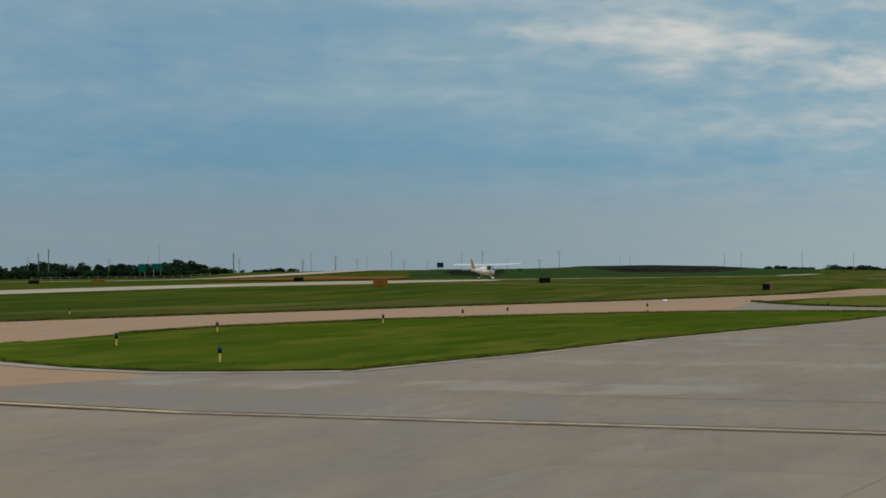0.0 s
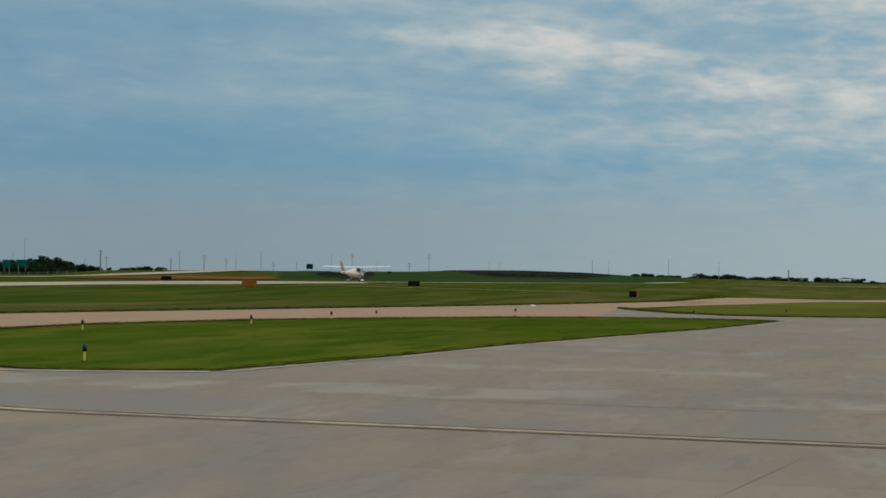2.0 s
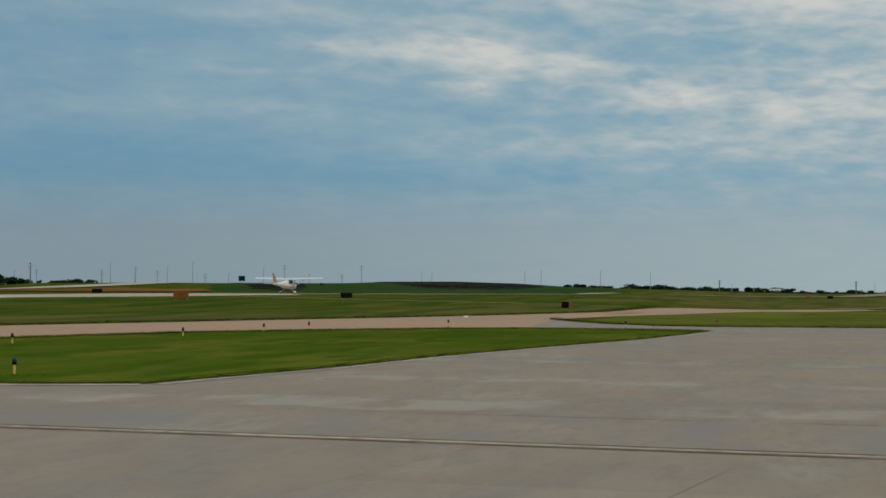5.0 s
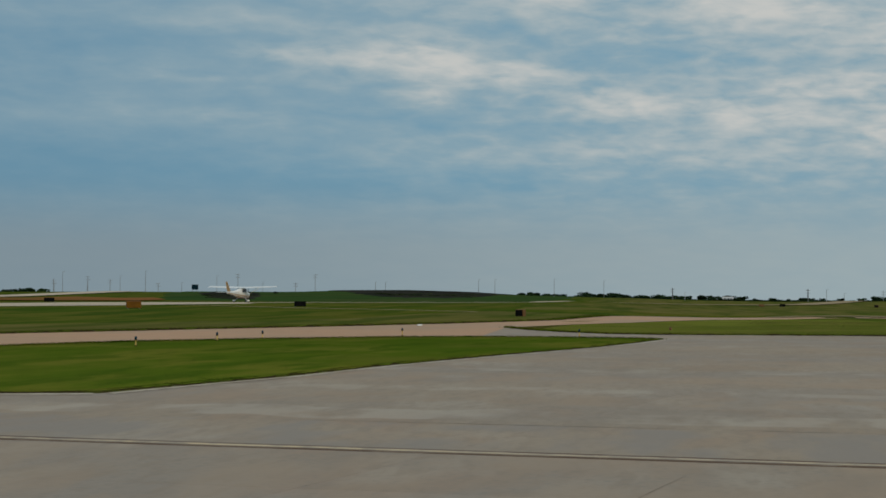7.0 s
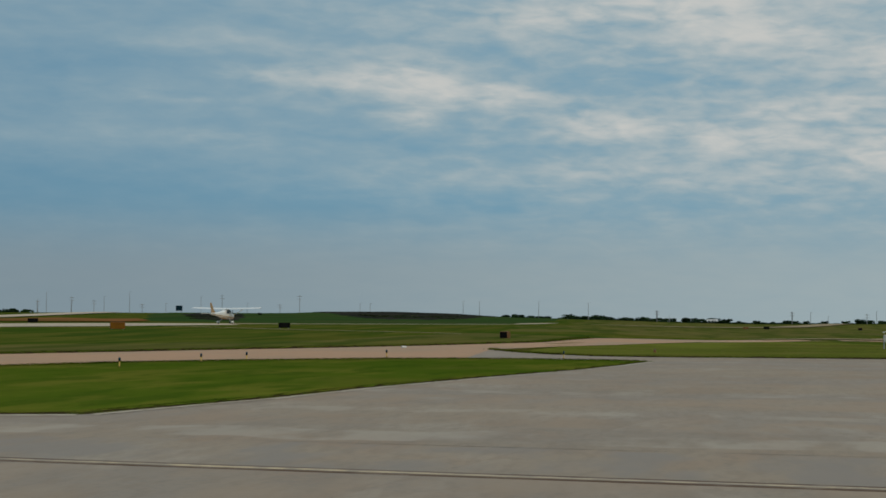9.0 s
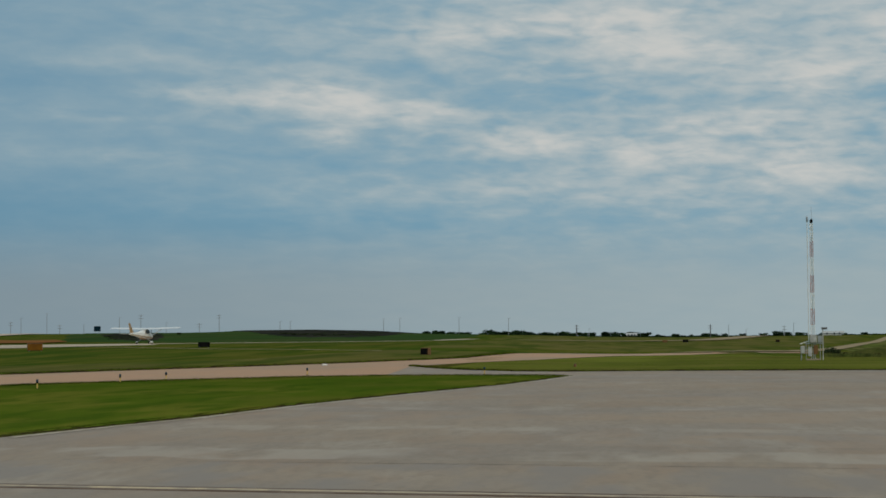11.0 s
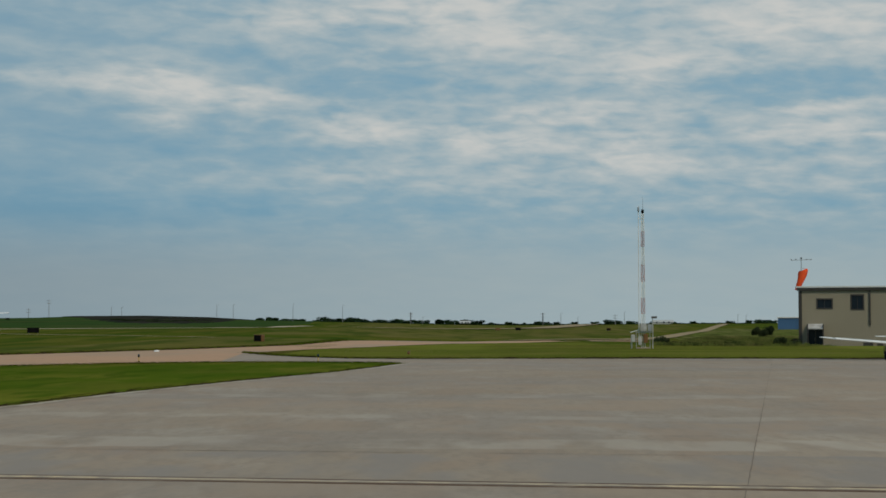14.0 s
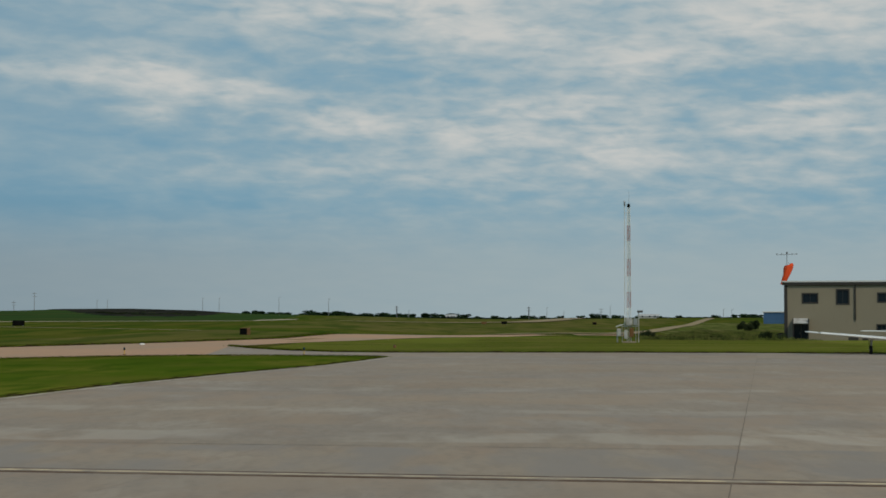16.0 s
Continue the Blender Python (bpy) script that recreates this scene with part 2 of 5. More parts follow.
M_CONCRETE = material("apron_concrete", (0.340, 0.265, 0.197), 0.75, spots=(
    (0.08, (0.8, 1.0, 1), (0.292, 0.245, 0.205), 0.85, 0.42, 0.60),
    (0.55, (1.0, 0.45, 1), (0.335, 0.232, 0.160), 0.50, 0.48, 0.64),
    (0.60, (1.0, 0.35, 1), (0.420, 0.358, 0.288), 0.42, 0.52, 0.70),
    (0.90, (1.1, 0.30, 1), (0.250, 0.200, 0.160), 0.45, 0.53, 0.70),
    (2.4, (1.0, 0.28, 1), (0.290, 0.232, 0.182), 0.45, 0.48, 0.66),
    (5.0, (1.0, 0.22, 1), (0.265, 0.205, 0.155), 0.40, 0.48, 0.64),
    (9.0, ROUND, (0.20, 0.185, 0.165), 0.40, 0.45, 0.75)), bump=0.004, bump_scale=40, per_object=0.05, shine=0.10, rows=(
    (8.0, 20.1, 0.15, (0.370, 0.275, 0.195), 0.45), (20.7, 25.2, 0.25, (0.272, 0.234, 0.204), 0.80), (26.0, 28.4, 0.35, (0.440, 0.378, 0.312), 0.58),
    (30.0, 33.4, 0.45, (0.352, 0.256, 0.182), 0.60), (34.4, 35.8, 0.35, (0.430, 0.366, 0.294), 0.42), (38.6, 43.0, 0.60, (0.352, 0.258, 0.184), 0.55),
    (44.6, 46.4, 0.45, (0.430, 0.366, 0.294), 0.42), (52.0, 57.0, 0.80, (0.352, 0.260, 0.188), 0.55)))
M_PALE_EDGE = material("pale_edge_concrete", (0.47, 0.40, 0.318), 0.85, spots=((0.5, ROUND, (0.345, 0.280, 0.215), 0.9, 0.44, 0.58), (2.5, ROUND, (0.30, 0.245, 0.19), 0.7, 0.50, 0.64)), shine=0.08)
# Soil this dark because the shadow under the tufts is mixed into it.
M_SHADED_SOIL = material("shaded_edge_soil", (0.040, 0.034, 0.014), 0.95, spots=((1.3, ROUND, (0.060, 0.076, 0.012), 0.75, 0.48, 0.58),), shine=0.0)
M_TAXI = material("taxiway_concrete", (0.465, 0.290, 0.188), 0.85, spots=(
    (0.09, (1, 0.6, 1), (0.385, 0.280, 0.200), 0.8, 0.45, 0.65),
    (1.2, ROUND, (0.36, 0.235, 0.150), 0.5, 0.5, 0.7)), bump=0.004, bump_scale=30, shine=0.03)
M_RUNWAY = material("runway_concrete", (0.56, 0.45, 0.33), 0.85, spots=(
    (0.04, (1, 1, 1), (0.46, 0.37, 0.28), 0.8, 0.4, 0.6), (0.8, ROUND, (0.30, 0.26, 0.22), 0.4, 0.5, 0.7)), shine=0.08)
M_JOINT = material("joint_sealant", (0.200, 0.158, 0.125), 0.7, spots=((2.0, ROUND, (0.22, 0.18, 0.145), 0.7, 0.45, 0.6),), shine=0.02)
M_STAIN = material("joint_stain", (0.235, 0.190, 0.152), 0.8, spots=((0.8, ROUND, (0.300, 0.248, 0.198), 0.9, 0.44, 0.58),), shine=0.02)
M_YELLOW_LINE = material("line_paint", (0.62, 0.48, 0.30), 0.7, spots=((0.12, ROUND, (0.42, 0.34, 0.25), 0.8, 0.42, 0.58), (3.0, ROUND, (0.30, 0.25, 0.20), 0.9, 0.42, 0.62)), shine=0.15)
M_FRESH_LINE = material("bright_line_paint", (0.72, 0.53, 0.29), 0.7, spots=((0.5, ROUND, (0.58, 0.43, 0.25), 0.8, 0.42, 0.60), (3.0, ROUND, (0.42, 0.33, 0.22), 0.6, 0.48, 0.64)), shine=0.15)
M_BLACK_LINE = material("line_border", (0.120, 0.072, 0.046), 0.75, spots=((0.4, ROUND, (0.20, 0.145, 0.105), 0.7, 0.42, 0.60), (2.0, ROUND, (0.25, 0.19, 0.14), 0.7, 0.50, 0.68)), shine=0.15)
M_YELLOW = material("yellow_plastic", (0.62, 0.42, 0.10), 0.55, spots=((8.0, ROUND, (0.40, 0.28, 0.10), 0.5, 0.5, 0.7),))
M_BLUE_LENS = material("blue_lens", (0.004, 0.036, 0.058), 0.25, shine=0.3)
M_BLACK = material("black_sign", (0.006, 0.006, 0.006), 0.9, spots=((1.5, ROUND, (0.015, 0.014, 0.013), 0.6, 0.45, 0.65),), shine=0.05)
M_ORANGE = material("orange_sign", (0.185, 0.078, 0.008), 0.8, spots=((1.5, ROUND, (0.125, 0.052, 0.008), 0.7, 0.45, 0.65),), shine=0.1)
M_BROWN = material("brown_sign_side", (0.165, 0.075, 0.020), 0.6)
M_WHITE = material("white_paint", (0.82, 0.81, 0.78), 0.35, spots=((0.8, ROUND, (0.60, 0.59, 0.56), 0.5, 0.45, 0.7),), coat=0.3)
M_DULL_WHITE = material("dull_white_paint", (0.50, 0.50, 0.49), 0.5, spots=((1.5, ROUND, (0.32, 0.31, 0.29), 0.7, 0.42, 0.62),))
M_RED = material("red_paint", (0.42, 0.190, 0.150), 0.5, spots=((3.0, ROUND, (0.48, 0.31, 0.27), 0.6, 0.5, 0.7),))
M_STEEL = material("galvanised_steel", (0.42, 0.43, 0.44), 0.45, 0.6, spots=((2.0, ROUND, (0.30, 0.30, 0.30), 0.5, 0.45, 0.65),))
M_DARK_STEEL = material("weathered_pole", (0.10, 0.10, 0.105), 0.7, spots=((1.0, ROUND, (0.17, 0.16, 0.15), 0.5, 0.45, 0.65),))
# Poles paled towards the sky: distance haze is put into the base colour.
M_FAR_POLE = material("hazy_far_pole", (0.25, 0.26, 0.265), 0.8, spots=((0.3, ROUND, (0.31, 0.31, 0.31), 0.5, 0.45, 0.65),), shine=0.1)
M_SIDING = material("tan_siding", (0.310, 0.268, 0.190), 0.6, spots=(
    (0.25, (1, 1, 0.4), (0.295, 0.255, 0.185), 0.7, 0.42, 0.65), (1.5, (1, 1, 0.2), (0.27, 0.235, 0.17), 0.4, 0.55, 0.75)))
M_TRIM = material("dark_bronze_trim", (0.045, 0.038, 0.032), 0.5)
M_ROOF = material("white_roof_metal", (0.72, 0.72, 0.70), 0.4, spots=((0.5, ROUND, (0.6, 0.6, 0.58), 0.5, 0.45, 0.7),))
M_GLASS = material("dark_glazing", (0.006, 0.013, 0.020), 0.12, shine=0.35)
M_BLUE_SHED = material("blue_sheet_metal", (0.060, 0.145, 0.290), 0.5, spots=((0.5, (1, 1, 0.3), (0.05, 0.12, 0.24), 0.6, 0.45, 0.65),))
M_SOCK = material("orange_fabric", (0.85, 0.085, 0.012), 0.8, spots=((3.0, ROUND, (0.70, 0.06, 0.012), 0.5, 0.45, 0.65),))
M_TYRE = material("black_rubber", (0.012, 0.012, 0.012), 0.75)
M_STRIPE = material("tan_stripe", (0.36, 0.22, 0.10), 0.4)
M_LEAF = material("leaf", (0.016, 0.032, 0.017), 0.9, spots=((0.12, ROUND, (0.030, 0.058, 0.022), 0.8, 0.45, 0.62),), per_object=0.25, shine=0.0)
M_BARK = material("bark", (0.06, 0.047, 0.035), 0.95, shine=0.02)
M_SOIL = material("bare_red_soil", (0.225, 0.100, 0.038), 0.95, spots=((0.05, (0.4, 1, 1), (0.120, 0.092, 0.030), 0.8, 0.45, 0.60),), shine=0.0)
M_SCRUB = material("dark_scrub", (0.020, 0.022, 0.018), 0.95, spots=((0.06, ROUND, (0.040, 0.038, 0.030), 0.7, 0.45, 0.62),), shine=0.0)
M_BUSH = material("bush_leaf", (0.058, 0.078, 0.024), 0.95, spots=((0.4, ROUND, (0.085, 0.075, 0.030), 0.7, 0.45, 0.62),), per_object=0.3, shine=0.0)
M_DARK_BUSH = material("dark_bush_leaf", (0.034, 0.048, 0.022), 0.95, spots=((0.4, ROUND, (0.055, 0.062, 0.028), 0.7, 0.45, 0.62),), per_object=0.3, shine=0.0)
M_ROUGH = material("rough_field", (0.108, 0.134, 0.030), 0.95, spots=(
    (0.05, (1, 0.5, 1), (0.180, 0.145, 0.065), 0.7, 0.46, 0.62), (0.45, (1, 0.14, 1), (0.042, 0.058, 0.016), 0.85, 0.46, 0.58), (0.9, (1, 0.2, 1), (0.165, 0.145, 0.055), 0.5, 0.50, 0.64)), bump=0.1, bump_scale=1.5, shine=0.0, upright=0.6)
M_FIELD = material("dry_field", (0.128, 0.118, 0.030), 0.95, spots=(
    (0.05, (0.5, 1, 1), (0.062, 0.090, 0.014), 0.9, 0.42, 0.58), (0.07, (0.35, 1.5, 1), (0.135, 0.114, 0.036), 0.75, 0.46, 0.62), (0.25, (1, 0.12, 1), (0.048, 0.070, 0.013), 0.75, 0.46, 0.58), (0.14, (1, 0.15, 1), (0.140, 0.118, 0.040), 0.6, 0.48, 0.60),
    (0.4, (0.5, 1, 1), (0.075, 0.090, 0.020), 0.45, 0.48, 0.66)), bump=0.06, bump_scale=3, shine=0.0)
M_WEED = material("weed_blade", (0.050, 0.084, 0.013), 0.9, spots=((1.5, ROUND, (0.070, 0.105, 0.014), 0.7, 0.45, 0.6),), shine=0.0, upright=0.85)
M_VERGE = material("verge_grass", (0.150, 0.166, 0.028), 0.95, spots=(
    (0.10, (0.4, 1, 1), (0.096, 0.122, 0.018), 0.8, 0.45, 0.60), (0.25, (0.6, 0.6, 1), (0.185, 0.170, 0.042), 0.6, 0.48, 0.64)), bump=0.04, bump_scale=4, shine=0.0)
M_DRY_BLADE = material("dry_blade", (0.172, 0.186, 0.034), 0.9, spots=(
    (0.08, (0.4, 1, 1), (0.200, 0.178, 0.054), 0.85, 0.44, 0.62), (0.3, (0.4, 1, 1), (0.110, 0.152, 0.026), 0.7, 0.48, 0.62)), shine=0.0, upright=0.9)
M_SIGN_GREEN = material("green_sign", (0.002, 0.075, 0.070), 0.8, spots=((0.8, ROUND, (0.004, 0.055, 0.050), 0.6, 0.45, 0.62),), shine=0.05)
M_FAR_GRASS = material("embankment_grass", (0.036, 0.070, 0.020), 0.95, spots=((0.03, (0.5, 1, 1), (0.062, 0.076, 0.024), 0.7, 0.46, 0.62), (0.09, (0.6, 1, 1), (0.024, 0.050, 0.017), 0.7, 0.48, 0.62)), shine=0.0)
M_SIGN_BACK = material("dark_sign", (0.004, 0.020, 0.032), 0.8, shine=0.05)
M_GRAVEL = material("gravel_road", (0.33, 0.26, 0.165), 0.95, spots=((0.3, ROUND, (0.25, 0.20, 0.12), 0.6, 0.45, 0.65),), shine=0.0)


# ---- geometry helpers ----
def part(name, bm, mat, parent=None, label="", smooth=False):
    me = bpy.data.meshes.new(name)
    bm.normal_update()
    bm.to_mesh(me)
    bm.free()
    me.materials.append(mat)
    if smooth:
        for p in me.polygons:
            p.use_smooth = True
    ob = new(name, me)
    ob.parent = parent
    if label:
        tagged(ob, label)
    return ob


def thing(name, x, y, z, turn, label, category, group="", kind=""):
    ob = new(name)
    ob.matrix_world = pose(x, y, z, 0, 0, turn)
    return tagged(ob, label, category, group, kind)


def add_box(bm, x0, x1, y0, y1, z0, z1, bevel=0.0):
    made = bmesh.ops.create_cube(bm, size=1)["verts"]
    bmesh.ops.scale(bm, vec=(x1 - x0, y1 - y0, z1 - z0), verts=made)
    bmesh.ops.translate(bm, vec=((x0 + x1) / 2, (y0 + y1) / 2, (z0 + z1) / 2), verts=made)
    if bevel:
        edges = list({e for v in made for e in v.link_edges})
        bmesh.ops.bevel(bm, geom=edges, offset=bevel, segments=2, affect="EDGES", profile=0.5)
    return bm


def box(x0, x1, y0, y1, z0, z1, bevel=0.0):
    return add_box(bmesh.new(), x0, x1, y0, y1, z0, z1, bevel)


def add_rod(bm, a, b, r0, r1=None, sides=8):
    a, b = Vector(a), Vector(b)
    m = Matrix.Translation((a + b) / 2) @ (b - a).to_track_quat("Z", "Y").to_matrix().to_4x4()
    bmesh.ops.create_cone(bm, cap_ends=True, segments=sides, radius1=r0, radius2=r0 if r1 is None else r1, depth=(b - a).length, matrix=m)
    return bm


def rod(a, b, r0, r1=None, sides=8):
    return add_rod(bmesh.new(), a, b, r0, r1, sides)


def turned(profile, sides=16):
    """A body of revolution about z from (radius, height) pairs."""
    bm = bmesh.new()
    rings = []
    for r, z in profile:
        rings.append([bm.verts.new((r * math.cos(2 * math.pi * k / sides), r * math.sin(2 * math.pi * k / sides), z)) for k in range(sides)])
    for a, b in zip(rings, rings[1:]):
        for k in range(sides):
            bm.faces.new((a[k], a[(k + 1) % sides], b[(k + 1) % sides], b[k]))
    bm.faces.new(list(reversed(rings[0])))
    bm.faces.new(rings[-1])
    return bm


def at(az, d):
    return d * math.sin(radians(az)), d * math.cos(radians(az))


def ease(v, lo, hi):
    s = np.clip((v - lo) / (hi - lo), 0, 1)
    return s * s * (3 - 2 * s)


# skyline of the far rise: bearing, elevation in degrees
SKY_AZ = np.array([-60, -30, -24, -22.2, -18, -13, -11.6, -9.5, -7.6, -6, -3, -0.5, 2, 5, 8, 20, 60])
SKY_EL = np.array([0.05, 0.05, 0.07, 0.205, 0.23, 0.225, 0.275, 0.285, 0.235, 0.14, 0.09, 0.02, -0.02, 0.01, 0.03, 0.03, 0.03])


def height(x, y):
    """The lie of the land: level apron, a gentle rise to the runway, a far embankment, a dip by the hangar."""
    x, y = np.asarray(x, float), np.asarray(y, float)
    d, az = np.hypot(x, y), np.degrees(np.arctan2(x, y))
    left = 1 - ease(az, -5.0, 1.0)
    z = 1.32 * ease(d, 105, 275) * left
    right = ease(az, 3.0, 9.0)
    z = z - 0.95 * ease(d, 150, 215) * (1 - ease(d, 245, 430)) * right + 0.5 * ease(d, 200, 420) * (1 - left) * (1 - right)
    far = EYE + 700 * np.tan(np.radians(np.interp(az, SKY_AZ, SKY_EL)))
    k = ease(d, 420, 700)
    return z * (1 - k) + far * k


# ---- the ground sheet ----
def polar_sheet():
    az = np.concatenate([np.arange(-180, -36, 6.0), np.arange(-36, 20, 0.25), np.arange(20, 180, 6.0)])
    rings = np.concatenate([[0.5, 4, 8, 12, 16], np.arange(20, 140, 3.0), np.arange(140, 760, 7.0), np.geomspace(760, 4800, 24)])
    a, r = np.meshgrid(np.radians(az), rings)
    x, y = r * np.sin(a), r * np.cos(a)
    z = height(x, y)
    n, m = len(rings), len(az)
    verts = np.stack([x, y, z], -1).reshape(-1, 3)
    i, k = np.meshgrid(np.arange(n - 1), np.arange(m), indexing="ij")
    j = (k + 1) % m
    faces = np.stack([i * m + k, i * m + j, (i + 1) * m + j, (i + 1) * m + k], -1).reshape(-1, 4)
    me = bpy.data.meshes.new("ground")
    me.from_pydata(verts.tolist(), [], faces.tolist() + [list(range(m))[::-1]])
    me.materials.append(M_GRASS)
    for p in me.polygons:
        p.use_smooth = True
    return new("ground", me)


ground = tagged(polar_sheet(), "mown green airfield grass reaching to the horizon", "ground", kind="structure")


def draped(name, corners, mat, lift, step=6.0, tuck=0.0):
    """A paved area with the given outline laid on the land."""
    bm = bmesh.new()
    face = bm.faces.new([bm.verts.new((x, y, 0)) for x, y in corners])
    bm.normal_update()
    if face.normal.z < 0:
        face.normal_flip()
    bmesh.ops.triangulate(bm, faces=bm.faces[:])
    xs, ys = [c[0] for c in corners], [c[1] for c in corners]
    for axis, lo, hi in ((0, min(xs), max(xs)), (1, min(ys), max(ys))):
        for v in np.arange(lo + step, hi, step):
            no = Vector((1, 0, 0)) if axis == 0 else Vector((0, 1, 0))
            bmesh.ops.bisect_plane(bm, geom=bm.verts[:] + bm.edges[:] + bm.faces[:], plane_co=no * v, plane_no=no)
    for v in bm.verts:
        v.co.z = float(height(v.co.x, v.co.y)) + (-tuck if tuck and v.is_boundary else lift)
    bm.normal_update()
    for f in bm.faces:
        if f.normal.z < 0:
            f.normal_flip()
    return part(name, bm, mat)


def arc(cx, cy, r, a0, a1, n):
    return [(cx + r * math.cos(radians(a0 + (a1 - a0) * k / n)), cy + r * math.sin(radians(a0 + (a1 - a0) * k / n))) for k in range(n + 1)]


# the edge of the grass island against the apron, from its tip to its rounded end
ISLAND_FRONT = [(-2.6, 85.8), (-3.5, 78.4), (-4.6, 70.9), (-7.1, 59.0), (-8.85, 49.6), (-9.85, 41.9), (-10.8, 37.4), (-11.5, 33.6)]
ISLAND_END = [(-13.4, 33.05), (-15.1, 32.9), (-17.7, 34.2), (-20.6, 36.6), (-23.6, 40.0), (-25.4, 43.6), (-26.6, 48.2)]
ISLAND_BACK = [(-27.2, 56.3), (-26.9, 64.8), (-24.1, 74.6), (-19.8, 81.6), (-15.3, 86.9), (-11.5, 89.2), (-8.1, 89.2), (-4.2, 87.6)]
island = ISLAND_FRONT + ISLAND_END + ISLAND_BACK
STRIP_FRONT = [(-13.6, 118.8), (-11.0, 110.0), (-8.6, 104.0), (-5.8, 99.2), (-2.6, 97.4), (6.4, 97.3), (15.1, 96.0), (22.2, 94.0), (60, 86.0)]

apron = draped("apron", [(-45, -30), (60, -30), (60, 86.0)] + STRIP_FRONT[-2::-1] + ISLAND_BACK[5:] + ISLAND_FRONT + ISLAND_END[:2] + [(-14.6, 30.5), (-16.2, 27.2), (-45, 8)], M_CONCRETE, 0.012)
tagged(apron, "weathered grey concrete aircraft apron with stained lanes", "apron", kind="structure")
taxiway = draped("taxiway", [(-45, 8), (-16.2, 27.2), (-14.6, 30.5)] + ISLAND_END[1:] + ISLAND_BACK[:6] + STRIP_FRONT[:1]
                 + [(-10.7, 130.6), (-6.6, 143.0), (-0.4, 175.0), (6.5, 187.0), (24, 238), (24, 244), (7.0, 212.0), (-1.3, 192.0), (-10.0, 171.7), (-12.7, 147.5), (-19.3, 131.6), (-29.9, 108), (-36.4, 88.5), (-40.8, 73.0), (-62, 30)], M_TAXI, 0.010)
tagged(taxiway, "pinkish tan concrete taxiway between mown grass", "taxiway", kind="structure")

RUN = (math.sin(radians(10)), math.cos(radians(10)))


def run_at(s, w):
    return -77 + s * RUN[0] + w * RUN[1], 244 + s * RUN[1] - w * RUN[0]


runway = draped("runway", [run_at(-230, -11), run_at(190, -10), run_at(255, -8.5), run_at(255, -5), run_at(190, 0), run_at(110, 4), run_at(-230, 4)], M_RUNWAY, 0.03, 10)
tagged(runway, "long pale concrete runway across the airfield", "runway", kind="structure")


def path(name, stops, width, mat, lift, step=6.0):
    """A paved strip of even width through the given stops."""
    pts = [Vector(p) for p in stops]
    left, right = [], []
    for k, p in enumerate(pts):
        way = (pts[min(k + 1, len(pts) - 1)] - pts[max(k - 1, 0)]).normalized()
        side = Vector((-way.y, way.x)) * width / 2
        left.append(tuple(p + side))
        right.append(tuple(p - side))
    return draped(name, left + right[::-1], mat, lift, step)


link = path("link_taxiway", [at(-16.5, 232), at(-12.8, 207), at(-9.9, 197), at(-6.4, 183), at(-5.2, 176), at(-3.8, 169)], 1.0, M_GRAVEL, 0.03)
tagged(link, "narrow pale paved link through the infield grass", "taxiway", kind="structure")
fan = draped("runway_entry", [at(-24.5, 208), at(-18.5, 224), at(-14.2, 250), at(-14.6, 282), at(-18, 262), at(-22.5, 232)], M_RUNWAY, 0.026)
tagged(fan, "pale widened concrete entry to the runway", "runway", kind="structure")
road = path("gravel_road", [at(1.6, 206), at(3.6, 222), at(5.2, 245), at(6.3, 300), at(7.2, 400), at(7.9, 560), at(8.2, 640)], 2.8, M_GRAVEL, 0.12)
tagged(road, "pale gravel service road climbing the rise", "road", kind="structure")
strip = path("far_strip", [at(-3.0, 440), at(0.5, 470), at(2.4, 500), at(3.4, 580), at(4.6, 800)], 10, M_GRAVEL, 0.25, 12)
tagged(strip, "distant pale concrete strip in the fields", "runway", kind="structure")
highway = path("highway", [at(-31, 455), at(-26, 480), at(-21.8, 530), at(-19.5, 600), at(-18.0, 668)], 14, M_RUNWAY, 0.22, 12)
tagged(highway, "pale highway ramp climbing the embankment", "road", kind="structure")
soil = draped("bare_soil", [at(-23.2, 440), at(-20.5, 428), at(-17.8, 432), at(-16.9, 470), at(-17.3, 515), at(-18.4, 500), at(-19.6, 530), at(-21.0, 500), at(-22.2, 512), at(-23.4, 480)], M_SOIL, 0.2, 10)
tagged(soil, "bare reddish soil patch below the embankment", "ground", kind="structure")
embankment = draped("embankment", [at(-17.2, 470), at(-13.0, 430), at(-8.0, 425), at(-5.6, 440), at(-4.4, 560), at(-4.2, 700), at(-8.0, 704), at(-12.0, 704), at(-16.2, 700), at(-17.0, 600)], M_FAR_GRASS, 0.16, 9, 0.05)
tagged(embankment, "dark green grass on the distant embankment", "ground", kind="structure")
bund = draped("scrub_slope", [at(-12.0, 670), at(-11.2, 575), at(-10.4, 520), at(-9.6, 505), at(-9.0, 515), at(-8.2, 500), at(-7.2, 545), at(-6.4, 640), at(-6.0, 695), at(-9.0, 712), at(-11.8, 708)], M_SCRUB, 0.28, 5, 0.1)
tagged(bund, "dark dry scrub on the slope of the mound", "ground", kind="structure")

field = draped("dry_field", [at(-7.0, 206), at(-5.0, 196), at(-2.0, 208), at(2.0, 224), at(5.0, 262), at(6.1, 330), at(6.9, 440), at(7.3, 640), at(0, 660), at(-3.6, 640), at(-4.2, 520), at(-3.9, 430), at(-4.6, 360), at(-4.9, 300), at(-6.0, 250)], M_FIELD, 0.06, 7, 0.06)
tagged(field, "olive and straw coloured dry grass field beyond the taxiway", "ground", kind="structure")
